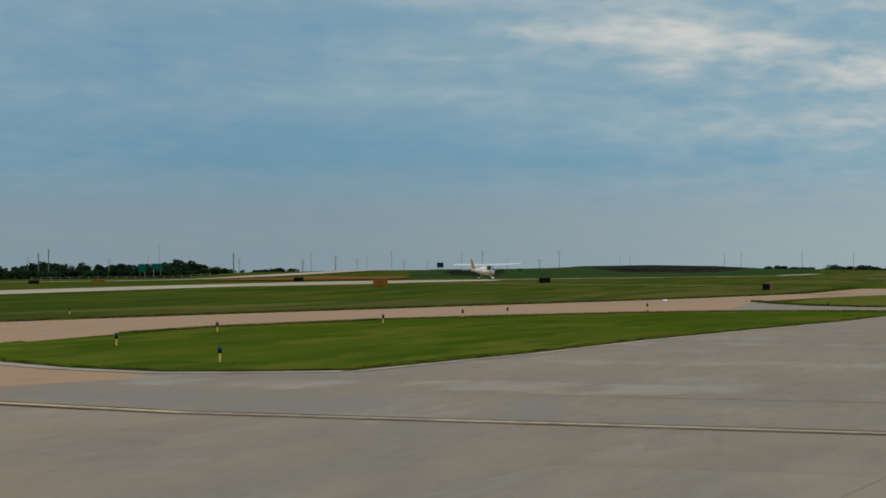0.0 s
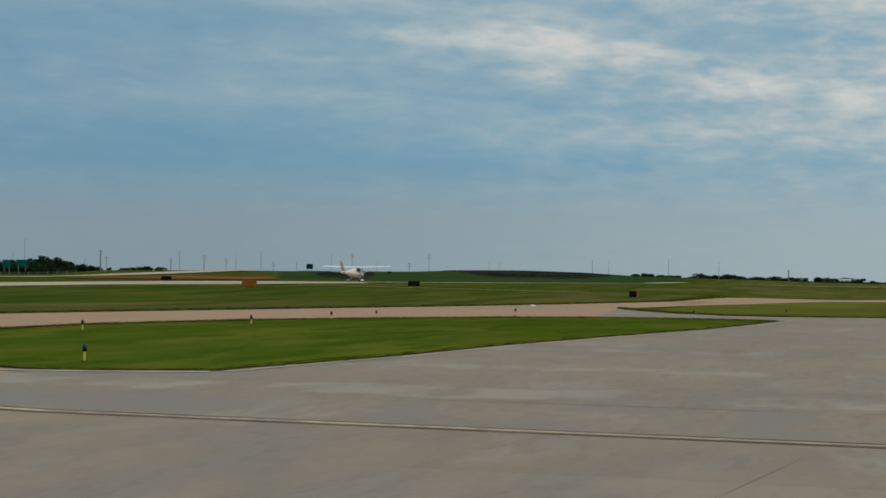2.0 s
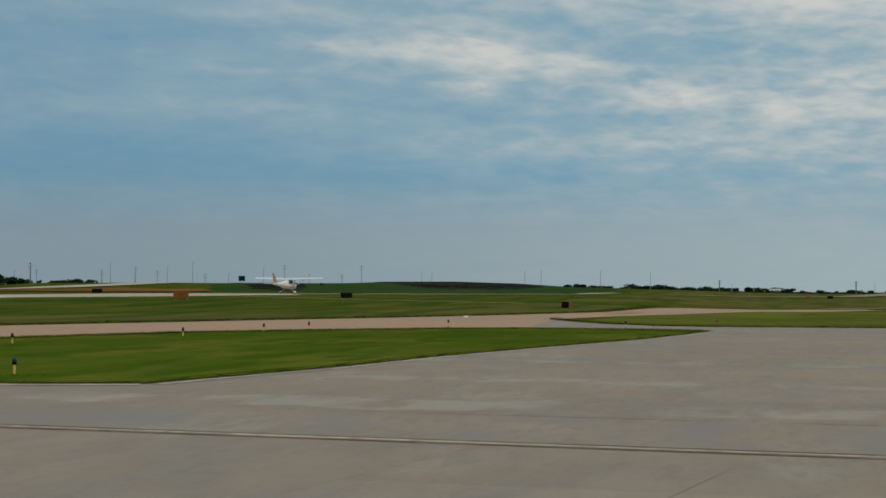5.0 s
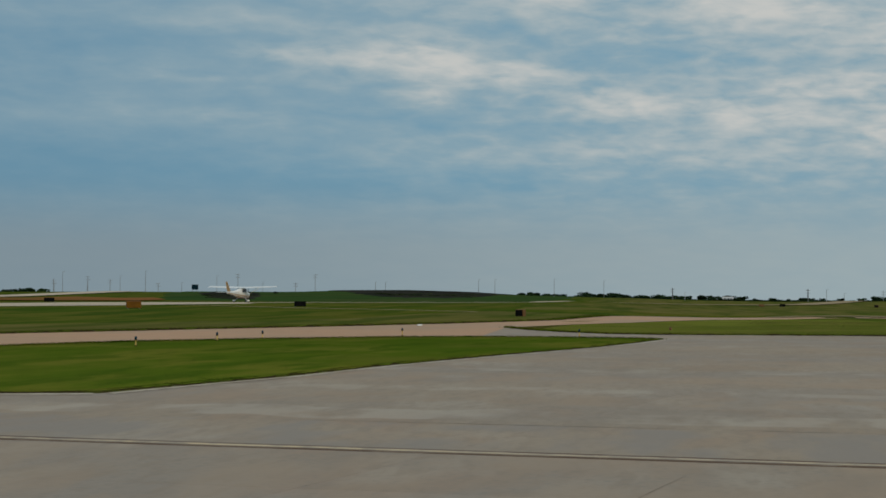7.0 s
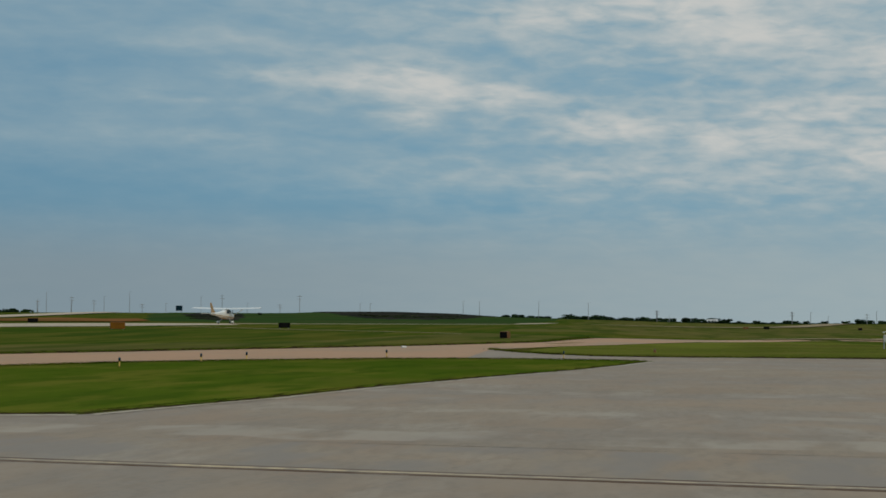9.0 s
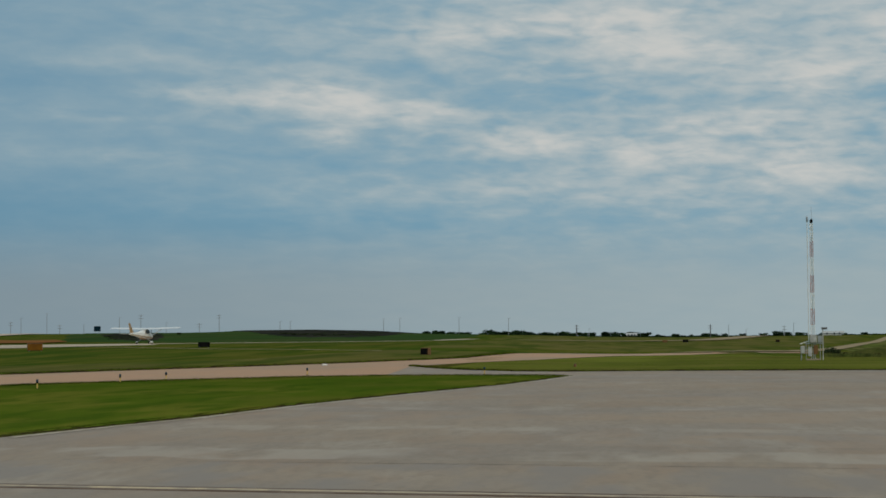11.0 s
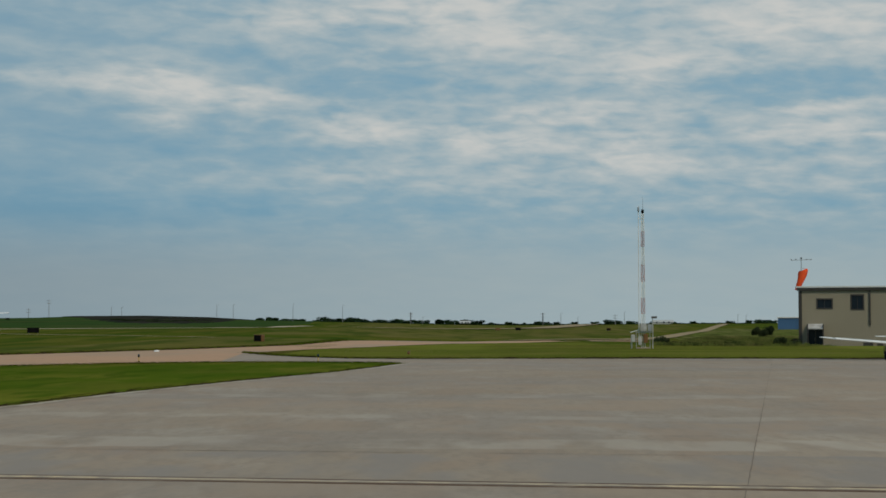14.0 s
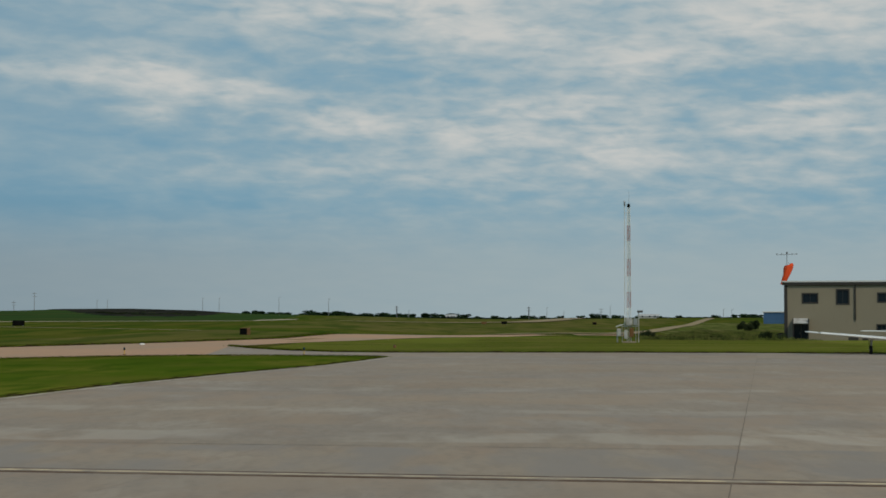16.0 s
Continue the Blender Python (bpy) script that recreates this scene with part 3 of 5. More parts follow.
verge = draped("dry_strip", [(x, y + 1.5) for x, y in STRIP_FRONT[1:-1]] + [(40, 92), (44, 160), (26, 168), (12, 180), (6.5, 185), (0.4, 173), (-6.0, 142), (-10.0, 129.5)], M_VERGE, 0.03, 7)
tagged(verge, "olive mown grass strip between apron and taxiway", "ground", kind="structure")
rough = draped("rough_field", [at(5.9, 168), at(10.8, 168), at(12.5, 215), at(12.5, 520), at(7.5, 520), at(6.7, 330), at(6.2, 240)], M_ROUGH, 0.07, 6, 0.06)
tagged(rough, "rough olive and brown unmown grass behind the mown strip", "ground", kind="structure")

belt_edge = [(-10.0, 172.2), (-12.8, 148.0), (-19.4, 132.1), (-30.0, 108.5), (-36.5, 89.0), (-41.0, 73.5), (-50, 55)]
belt_back = [(x - 13 - 3 * math.sin(k * 2.3), y + 15 + 4 * math.sin(k * 1.7)) for k, (x, y) in enumerate(belt_edge)]
belt = draped("dry_belt", belt_edge + belt_back[::-1], M_FIELD, 0.06, 6)
tagged(belt, "olive and straw coloured grass belt along the taxiway", "ground", kind="structure")
hollow = draped("scrub_hollow", [at(-16.0, 600), at(-15.6, 510), at(-14.9, 470), at(-14.5, 482), at(-14.2, 480), at(-14.0, 540), at(-14.0, 610), at(-14.6, 630), at(-15.6, 628)], M_SCRUB, 0.3, 5, 0.05)
tagged(hollow, "dark scrubby hollow below the embankment", "ground", kind="structure")


def sod_edge(name, line, tall, back, label):
    """The torn front of the turf along a pavement: a low soil face, coloured dark as the shade under the tufts, and a
    grassy back that slopes down.
    """
    rng = random.Random(len(line))
    pts = []
    for (x0, y0), (x1, y1) in zip(line, line[1:]):
        n = max(1, int(math.hypot(x1 - x0, y1 - y0) / 0.35))
        pts += [(x0 + (x1 - x0) * k / n, y0 + (y1 - y0) * k / n) for k in range(n)]
    pts.append(line[-1])
    face, top = bmesh.new(), bmesh.new()
    old = None
    for k, (x, y) in enumerate(pts):
        (xa, ya), (xb, yb) = pts[max(k - 1, 0)], pts[min(k + 1, len(pts) - 1)]
        way = Vector((xb - xa, yb - ya)).normalized()
        side = Vector((-way.y, way.x)) * back
        j = rng.uniform(-0.10, 0.10)
        px, py = x + side.x * j, y + side.y * j
        z = float(height(px, py))
        h = tall * (0.75 + 0.5 * noise.noise((x * 0.8, y * 0.8, 0)) + rng.uniform(-0.15, 0.15))
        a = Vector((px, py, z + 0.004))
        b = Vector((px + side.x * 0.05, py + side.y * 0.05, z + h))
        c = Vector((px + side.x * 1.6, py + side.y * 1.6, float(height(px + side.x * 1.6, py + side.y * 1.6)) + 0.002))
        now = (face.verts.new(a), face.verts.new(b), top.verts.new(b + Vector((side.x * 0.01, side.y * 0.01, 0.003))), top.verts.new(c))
        if old:
            face.faces.new((old[0], now[0], now[1], old[1]))
            top.faces.new((old[2], now[2], now[3], old[3]))
        old = now
    ob = tagged(part(name, face, M_SHADED_SOIL), label, "turf edge", kind="structure")
    part("turf", top, M_TURF, ob)


sod_edge("turf_edge_island", ISLAND_FRONT + ISLAND_END, 0.06, -1, "torn turf edge of the grass island, soil face painted shadow-dark")
sod_edge("turf_edge_strip", STRIP_FRONT[:-1], 0.10, 1, "torn turf edge beyond the apron, soil face painted shadow-dark")
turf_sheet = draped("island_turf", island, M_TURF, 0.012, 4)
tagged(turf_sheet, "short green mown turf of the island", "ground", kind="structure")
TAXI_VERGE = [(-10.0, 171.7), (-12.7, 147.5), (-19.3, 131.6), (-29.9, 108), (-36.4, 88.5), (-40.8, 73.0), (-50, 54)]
sod_edge("turf_edge_verge", TAXI_VERGE, 0.12, -1, "torn turf edge along the far side of the taxiway, soil face painted shadow-dark")
pale = path("pale_edge", [(x + 0.26, y - 0.16) for x, y in ISLAND_FRONT], 0.24, M_PALE_EDGE, 0.021)
tagged(pale, "pale clean concrete along the turf edge", "apron", kind="structure")
pale = path("pale_edge", [(x, y - 0.32) for x, y in [ISLAND_FRONT[-1]] + ISLAND_END[:5]], 0.55, M_PALE_EDGE, 0.021)
tagged(pale, "pale clean concrete along the turf edge", "apron", kind="structure")

pale = path("pale_edge", [(x, y - 0.9) for x, y in STRIP_FRONT[4:-1]], 1.3, M_PALE_EDGE, 0.021)
tagged(pale, "pale clean concrete along the far turf edge", "apron", kind="structure")

# ---- apron markings and joints ----
AV = Vector((0.195, 0.981)).normalized()
AU = Vector((AV.y, -AV.x))


def grid(u, v):
    p = AU * u + AV * v
    return p.x, p.y


def band(name, u0, u1, v0, v1, mat, z0, z1, label, category="marking", swing=0.0):
    """A painted strip from u0 to u1; swing moves its u0 end away from the camera."""
    bm = bmesh.new()
    corners = ((u0, v0 + swing), (u1, v0), (u1, v1), (u0, v1 + swing))
    low = [bm.verts.new((*grid(u, v), z0)) for u, v in corners]
    top = [bm.verts.new((*grid(u, v), z1)) for u, v in corners]
    bm.faces.new(top)
    for k in range(4):
        bm.faces.new((low[k], low[(k + 1) % 4], top[(k + 1) % 4], top[k]))
    return tagged(part(name, bm, mat), label, category, kind="structure")


LINE_V = 20.37
BEND, SWING = -14.4, 3.0
for u0, u1, swing, paint in ((BEND, 40, 0.0, M_YELLOW_LINE), (BEND - 16.0, BEND, SWING, M_FRESH_LINE)):
    band("line_border", u0, u1, LINE_V - 0.28, LINE_V - 0.102, M_BLACK_LINE, 0.018, 0.0245, "worn black border of the painted apron line", swing=swing)
    band("line_border", u0, u1, LINE_V + 0.102, LINE_V + 0.28, M_BLACK_LINE, 0.018, 0.0245, "worn black border of the painted apron line", swing=swing)
    band("apron_line", u0, u1, LINE_V - 0.10, LINE_V + 0.10, paint, 0.018, 0.026, "faded yellow guide line painted on the apron", swing=swing)

# ---- taxiway lights ----
def taxi_light():
    ob = thing("taxiway_light", 0, 0, 0, 0, "blue taxiway edge light on a short yellow post in the grass", "light", "taxiway edge lights")
    part("base_plate", turned([(0.07, 0), (0.07, 0.025), (0.05, 0.035)], 14), M_SHADED_SOIL, ob, "dark metal base plate")
    part("post", turned([(0.025, 0.03), (0.027, 0.10), (0.026, 0.20), (0.034, 0.205), (0.034, 0.225), (0.024, 0.235)], 12), M_YELLOW, ob, "yellow plastic post")
    part("collar", turned([(0.038, 0.225), (0.047, 0.235), (0.047, 0.265), (0.038, 0.275)], 14), M_BLACK, ob, "dark collar")
    part("lens", turned([(0.042, 0.272), (0.049, 0.30), (0.047, 0.345), (0.034, 0.372), (0.012, 0.382)], 14), M_BLUE_LENS, ob, "dark blue glass lens", True)
    return ob


LIGHTS = [(-15.3, 36.4), (-22.0, 45.3), (-24.0, 56.9), (-21.8, 67.9), (-21.3, 77.6), (-20.5, 82.4), (-15.75, 92.2), (-6.8, 91.3), (-45.3, 87.8)]
first = taxi_light()
for n, (x, y) in enumerate(LIGHTS):
    m = pose(x, y, float(height(x, y)), 0, 0, 37 * n)
    if n == 0:
        first.matrix_world = m
    else:
        copy_thing(first, m)

stub = thing("marker_stub", -2.9, 112.0, 0.0, 10, "short weathered brown marker stub in the grass", "marker")
part("stub_post", turned([(0.08, -0.05), (0.09, 0.12), (0.07, 0.19), (0.03, 0.21)], 10), M_BROWN, stub)
part("stub_cap", turned([(0.05, 0.205), (0.06, 0.22), (0.02, 0.235)], 10), M_TRIM, stub)

# a small white marker lying on the taxiway
marker = thing("taxiway_marker", -19.8, 122.8, float(height(-19.8, 122.8)), 25, "small white reflective marker on the taxiway", "marker")
part("marker_body", box(-0.16, 0.16, -0.08, 0.08, 0.012, 0.12, 0.03), M_WHITE, marker)
part("marker_foot", box(-0.19, 0.19, -0.12, 0.12, 0.008, 0.03), M_STEEL, marker)


# ---- airfield signs ----
def sign(az, d, w, h, face_mat, side_mat, label, turn=0.0, lift=0.12, t=0.26):
    x, y = at(az, d)
    ob = thing("airfield_sign", x, y, float(height(x, y)), -az + turn, label, "sign", "airfield signs")
    part("cabinet", box(-w / 2, w / 2, -t / 2, t / 2, lift, lift + h, 0.03), side_mat, ob)
    part("face_panel", box(-w / 2 + 0.04, w / 2 - 0.04, -t / 2 - 0.012, -t / 2 - 0.002, lift + 0.04, lift + h - 0.04, 0.004), face_mat, ob, "plain sign face")
    n = max(2, int(w / 0.9) + 1)
    for k in range(n):
        lx = -w / 2 + 0.18 + (w - 0.36) * k / (n - 1)
        leg = part("leg", rod((lx, 0, -0.05), (lx, 0, lift + 0.02), 0.035), M_STEEL, ob)
        part("flange", rod((lx, 0, -0.02), (lx, 0, 0.03), 0.09), M_STEEL, leg)
    return ob


sign(-6.06, 162, 0.80, 0.60, M_BLACK, M_BROWN, "small dark airfield sign with brown side beside the taxiway", -32, 0.05, 0.5)
sign(-12.83, 217, 1.35, 0.60, M_BLACK, M_BLACK, "black airfield guidance sign standing in the grass", 0, 0.04)
sign(-17.87, 202, 1.60, 0.76, M_ORANGE, M_BROWN, "weathered orange airfield sign standing in the grass", 6, 0.04)
sign(-20.38, 300, 1.60, 0.66, M_BLACK, M_BLACK, "black airfield guidance sign standing beside the runway", 0, 0.02)
sign(-28.34, 300, 1.65, 0.56, M_BLACK, M_BLACK, "black airfield guidance sign standing beside the runway", 0, 0.02)
sign(-26.42, 300, 1.85, 0.60, M_ORANGE, M_BROWN, "weathered orange airfield sign beside the runway", 0, 0.02)
sign(1.26, 410, 1.1, 0.5, M_BROWN, M_BROWN, "small dull orange airfield sign far out in the fields", 0)
sign(1.88, 410, 1.2, 0.6, M_BLACK, M_BLACK, "small black airfield sign far out in the fields", 0)
sign(4.65, 410, 0.9, 0.55, M_BLACK, M_BROWN, "small dark airfield sign far out in the fields", 0)


# ---- weather mast ----
def mast():
    d, az = 138.0, 5.70
    x, y = at(az, d)
    z0 = float(height(x, y))
    ob = thing("weather_mast", x, y, z0, -az, "slender red and white lattice weather mast with instruments in the grass", "mast")
    part("footing", box(-0.5, 0.5, -0.5, 0.5, -0.1, 0.12, 0.03), M_CONCRETE, ob, "concrete footing")
    # alternate red and white lattice sections
    r0, r1, top = 0.17, 0.11, 10.0
    levels = [0.1, 1.4, 2.6, 3.77, 4.94, 6.2, 7.54, 8.67, top]
    for k, (a, b) in enumerate(zip(levels, levels[1:])):
        bm = bmesh.new()
        legs = []
        for c in range(3):
            ang = radians(90 + 120 * c)
            ra, rb = r0 + (r1 - r0) * a / top, r0 + (r1 - r0) * b / top
            pa, pb = Vector((ra * math.cos(ang), ra * math.sin(ang), a)), Vector((rb * math.cos(ang), rb * math.sin(ang), b))
            legs.append((pa, pb))
            add_rod(bm, pa, pb, 0.024, sides=6)
        bays = max(2, round((b - a) / 0.33))
        for c in range(3):
            (pa, pb), (qa, qb) = legs[c], legs[(c + 1) % 3]
            for i in range(bays):
                f0, f1 = i / bays, (i + 1) / bays
                s, e = (pa, pb), (qa, qb)
                if i % 2:
                    s, e = e, s
                add_rod(bm, s[0].lerp(s[1], f0), e[0].lerp(e[1], f1), 0.011, sides=4)
                add_rod(bm, pa.lerp(pb, f0), qa.lerp(qb, f0), 0.011, sides=4)
        red = k in (2, 4, 6) 
        part("lattice_section", bm, M_RED if red else M_WHITE, ob, "faded red lattice section" if red else "white lattice section")
    bm = rod((-0.30, 0, 0.4), (-0.30, 0, 10.1), 0.028)
    for zz in (2.2, 5.0, 7.6, 9.6):
        add_rod(bm, (-0.30, 0, zz), (0, 0, zz), 0.018, sides=5)
    part("conduit_pole", bm, M_WHITE, ob, "thin white pole clamped to the mast")
    part("wind_sensor", turned([(0.05, 10.08), (0.07, 10.2), (0.07, 10.42), (0.03, 10.5)], 10), M_STEEL, ob, "grey wind sensor").location.x = -0.30
    part("obstruction_lamp", turned([(0.06, 10.0), (0.11, 10.04), (0.11, 10.2), (0.06, 10.28)], 12), M_BLACK, ob, "dark obstruction lamp")
    part("lightning_rod", rod((0.02, 0, 10.2), (0.02, 0, 11.25), 0.016, 0.006), M_STEEL, ob, "thin lightning rod")
    bm = box(-0.55, 0.70, -0.4, 0.4, 1.20, 1.26)
    part("platform", bm, M_STEEL, ob, "grey instrument platform")
    part("cabinet", box(-0.22, 0.26, -0.62, -0.2, 1.30, 1.82, 0.03), M_DULL_WHITE, ob, "white equipment cabinet")
    part("junction_box", box(0.02, 0.34, -0.52, -0.2, 0.45, 1.10, 0.02), M_BROWN, ob, "rusty brown junction box under the platform")
    part("control_box", box(0.32, 0.62, -0.5, -0.2, 1.30, 1.8, 0.02), M_STEEL, ob, "grey control box")
    part("battery_box", box(-0.36, -0.10, -0.55, -0.2, 0.30, 0.95, 0.03), M_DULL_WHITE, ob, "white battery box")
    part("sensor_head", box(-0.90, -0.58, -0.3, 0.1, 0.50, 1.05, 0.06), M_DULL_WHITE, ob, "white rain sensor")
    part("sensor_post", rod((-0.85, -0.1, -0.05), (-0.85, -0.1, 0.6), 0.05), M_STEEL, ob)
    part("sensor_brace", rod((-0.95, -0.1, 1.2), (-0.3, -0.1, 1.4), 0.03), M_WHITE, ob)
    part("side_post", rod((0.70, -0.1, -0.05), (0.70, -0.1, 2.25), 0.038), M_DULL_WHITE, ob, "white side post")
    bm = box(0.60, 1.02, -0.2, 0.0, 2.24, 2.40, 0.03)
    part("visibility_sensor", bm, M_DARK_STEEL, ob, "dark sensor on the side post")
    for gx in (-0.5, 0.5):
        for gy in (-0.4, 0.4):
            part("platform_leg", rod((gx, gy, -0.05), (gx, gy, 1.22), 0.022, sides=6), M_STEEL, ob)
    return ob


mast()

# ---- hangar ----
HD, HAZ = 224.0, 10.40


def hangar():
    x, y = at(HAZ, HD)
    ob = thing("hangar", x, y, -1.0, -12.0, "two-storey tan metal-clad hangar with dark trim and white roof edge", "hangar")
    W, D, H = 34.0, 24.0, 7.0
    z0 = 0.05
    holes = [(2.04, 3.80, 4.66, 5.76), (5.98, 7.40, 4.52, 6.22), (10.7, 12.5, 4.75, 5.8), (15.2, 16.9, 4.55, 6.2), (10.6, 11.65, 1.45, 2.1), (0.95, 2.75, 0.05, 2.18)]
    xs = sorted({0.0, W, *[h[0] for h in holes], *[h[1] for h in holes]})
    zs = sorted({0.0, H, *[h[2] for h in holes], *[h[3] for h in holes]})
    bm = bmesh.new()
    for a, b in zip(xs, xs[1:]):
        for c, e in zip(zs, zs[1:]):
            mx, mz = (a + b) / 2, (c + e) / 2
            if any(h[0] < mx < h[1] and h[2] < mz < h[3] for h in holes):
                continue
            add_box(bm, a, b, 0, 0.25, c, e)
    bmesh.ops.remove_doubles(bm, verts=bm.verts[:], dist=1e-4)
    wall = part("front_wall", bm, M_SIDING, ob)
    # vertical ribs of the cladding between the openings
    bm = bmesh.new()
    k = 0.3
    while k < W - 0.1:
        spans = sorted([(h[2] - 0.1, h[3] + 0.1) for h in holes if h[0] - 0.12 < k < h[1] + 0.12])
        lo = 0.02
        for a, b in spans + [(H - 0.3, H)]:
            if a - lo > 0.1:
                add_box(bm, k - 0.03, k + 0.03, -0.014, 0.0, lo, a)
            lo = b
        k += 0.305
    part("cladding_rib", bm, M_SIDING, wall)
    part("side_wall", box(0.0, 0.25, 0.25, D, 0, H), M_SIDING, ob)
    part("side_wall", box(W - 0.25, W, 0.25, D, 0, H), M_SIDING, ob)
    part("rear_wall", box(0.25, W - 0.25, D - 0.25, D, 0, H), M_SIDING, ob)
    bm = bmesh.new()
    for a, b in (((-0.35, -0.30, H + 0.10), (-0.35, D / 2, H + 0.24)), ((-0.35, D / 2, H + 0.24), (-0.35, D + 0.3, H + 0.1))):
        quad = [(a[0], a[1], a[2]), (W + 0.35, a[1], a[2]), (W + 0.35, b[1], b[2]), (b[0], b[1], b[2])]
        lo = [bm.verts.new(p) for p in quad]
        hi = [bm.verts.new((p[0], p[1], p[2] + 0.17)) for p in quad]
        bm.faces.new(hi)
        bm.faces.new(lo[::-1])
        for i in range(4):
            bm.faces.new((lo[i], lo[(i + 1) % 4], hi[(i + 1) % 4], hi[i]))
    part("roof", bm, M_ROOF, ob, "white metal roof")
    for gx in (0.0, W - 0.25):
        bm = bmesh.new()
        tri = [(0.25, H), (D - 0.25, H), (D / 2, H + 0.22)]
        a = [bm.verts.new((gx, py, pz)) for py, pz in tri]
        b = [bm.verts.new((gx + 0.25, py, pz)) for py, pz in tri]
        bm.faces.new(a)
        bm.faces.new(b[::-1])
        for i in range(3):
            bm.faces.new((a[i], b[i], b[(i + 1) % 3], a[(i + 1) % 3]))
        part("gable", bm, M_SIDING, ob)
    part("eave_trim", box(-0.3, W + 0.3, -0.24, -0.04, H - 0.26, H + 0.09, 0.02), M_TRIM, ob, "dark bronze gutter and eave trim")
    # Dark strip on the left corner paints in the side wall's shade.
    part("corner_trim", box(-0.10, 0.30, -0.09, -0.035, 0, H - 0.28), M_TRIM, ob, "dark corner trim standing in for the shaded side wall")
    part("base_trim", box(2.9, W, -0.06, -0.035, 0, 0.16), M_TRIM, ob)
    for sx, zl in ((8.12, 2.65), (20.3, 0.3)):
        spout = part("downspout", box(sx - 0.09, sx + 0.09, -0.17, -0.035, zl, H - 0.27, 0.01), M_TRIM, ob, "dark downspout")
        part("bracket", box(sx - 0.14, sx + 0.14, -0.19, -0.033, zl + 0.4, zl + 0.46), M_TRIM, spout)
    for h in holes[:5]:
        a, b, c, e = h
        win = part("window", box(a + 0.07, b - 0.07, 0.10, 0.13, c + 0.07, e - 0.07), M_GLASS, ob, "dark glazed window")
        bm = bmesh.new()
        for q in ((a - 0.08, b + 0.08, c - 0.08, c + 0.07), (a - 0.08, b + 0.08, e - 0.07, e + 0.08), (a - 0.08, a + 0.07, c + 0.07, e - 0.07), (b - 0.07, b + 0.08, c + 0.07, e - 0.07)):
            add_box(bm, q[0], q[1], -0.045, 0.14, q[2], q[3])
        mid = (a + b) / 2
        add_box(bm, mid - 0.018, mid + 0.018, 0.06, 0.098, c + 0.07, e - 0.07)
        part("window_frame", bm, M_TRIM, win)
    a, b, c, e = holes[5]
    door = part("door", box(a + 0.05, b - 0.05, 0.10, 0.16, 0.0, e - 0.05), M_GLASS, ob, "dark glazed entrance door")
    bm = bmesh.new()
    for q in ((a - 0.06, a + 0.1, 0, e), ((a + b) / 2 - 0.06, (a + b) / 2 + 0.06, 0, e - 0.1), (b - 0.1, b + 0.06, 0, e), (a + 0.1, b - 0.1, e - 0.1, e + 0.05)):
        add_box(bm, q[0], q[1], 0.02, 0.098, q[2], q[3])
    part("door_frame", bm, M_TRIM, door)
    part("door_handle", rod((1.75, -0.02, 0.9), (1.75, -0.02, 1.2), 0.02), M_STEEL, door)
    # sloping canopy over the door with side cheeks
    bm = bmesh.new()
    prof = [(-0.035, 2.85), (-1.25, 2.32), (-1.25, 2.22), (-0.035, 2.22)]
    a1 = [bm.verts.new((0.98, py, pz)) for py, pz in prof]
    b1 = [bm.verts.new((2.72, py, pz)) for py, pz in prof]
    bm.faces.new(a1)
    bm.faces.new(b1[::-1])
    for i in range(4):
        bm.faces.new((a1[i], b1[i], b1[(i + 1) % 4], a1[(i + 1) % 4]))
    part("canopy", bm, M_DULL_WHITE, ob, "pale sloping door canopy")
    for px in (0.95, 2.75):
        part("canopy_side", box(px - 0.06, px + 0.06, -1.25, -0.035, 0.0 if px < 2 else 1.2, 2.8), M_TRIM, ob)
    part("wall_vent", box(13.6, 14.3, -0.1, -0.033, 1.5, 2.0, 0.02), M_STEEL, ob)
    return ob


hangar()


def hangar_spot(u, v):
    x, y = at(HAZ, HD)
    c, s = math.cos(radians(-12)), math.sin(radians(-12))
    return x + u * c - v * s, y + u * s + v * c


# air conditioning units and a bin along the hangar's foot
for u, w, h, name, label in ((7.3, 1.15, 0.62, "air_conditioner", "dark air conditioning unit at the hangar wall"), (8.9, 0.7, 0.5, "air_conditioner", "small dark air conditioning unit at the hangar wall")):
    x, y = hangar_spot(u + w / 2, -0.75)
    ac = thing(name, x, y, float(height(x, y)) - 0.02, -12, label, "air conditioner")
    part("housing", box(-w / 2, w / 2, -0.4, 0.4, 0.06, h, 0.04), M_TRIM, ac)
    part("grille", turned([(0.28, h), (0.28, h + 0.03), (0.06, h + 0.05)], 16), M_DARK_STEEL, ac)
    part("pad", box(-w / 2 - 0.1, w / 2 + 0.1, -0.5, 0.5, -0.1, 0.055), M_CONCRETE, ac)
x, y = hangar_spot(-0.5, -0.2)
bin_ = thing("waste_bin", x, y, float(height(x, y)) - 0.02, -12, "dark wheeled waste bin beside the hangar corner", "bin")
part("bin_body", turned([(0.30, 0.08), (0.38, 0.95), (0.40, 0.97)], 12), M_TRIM, bin_)
part("bin_lid", turned([(0.42, 0.97), (0.42, 1.02), (0.2, 1.1)], 12), M_BLACK, bin_)
for wx in (-0.25, 0.25):
    part("wheel", rod((wx - 0.04, 0.25, 0.1), (wx + 0.04, 0.25, 0.1), 0.11, sides=12), M_TYRE, bin_)


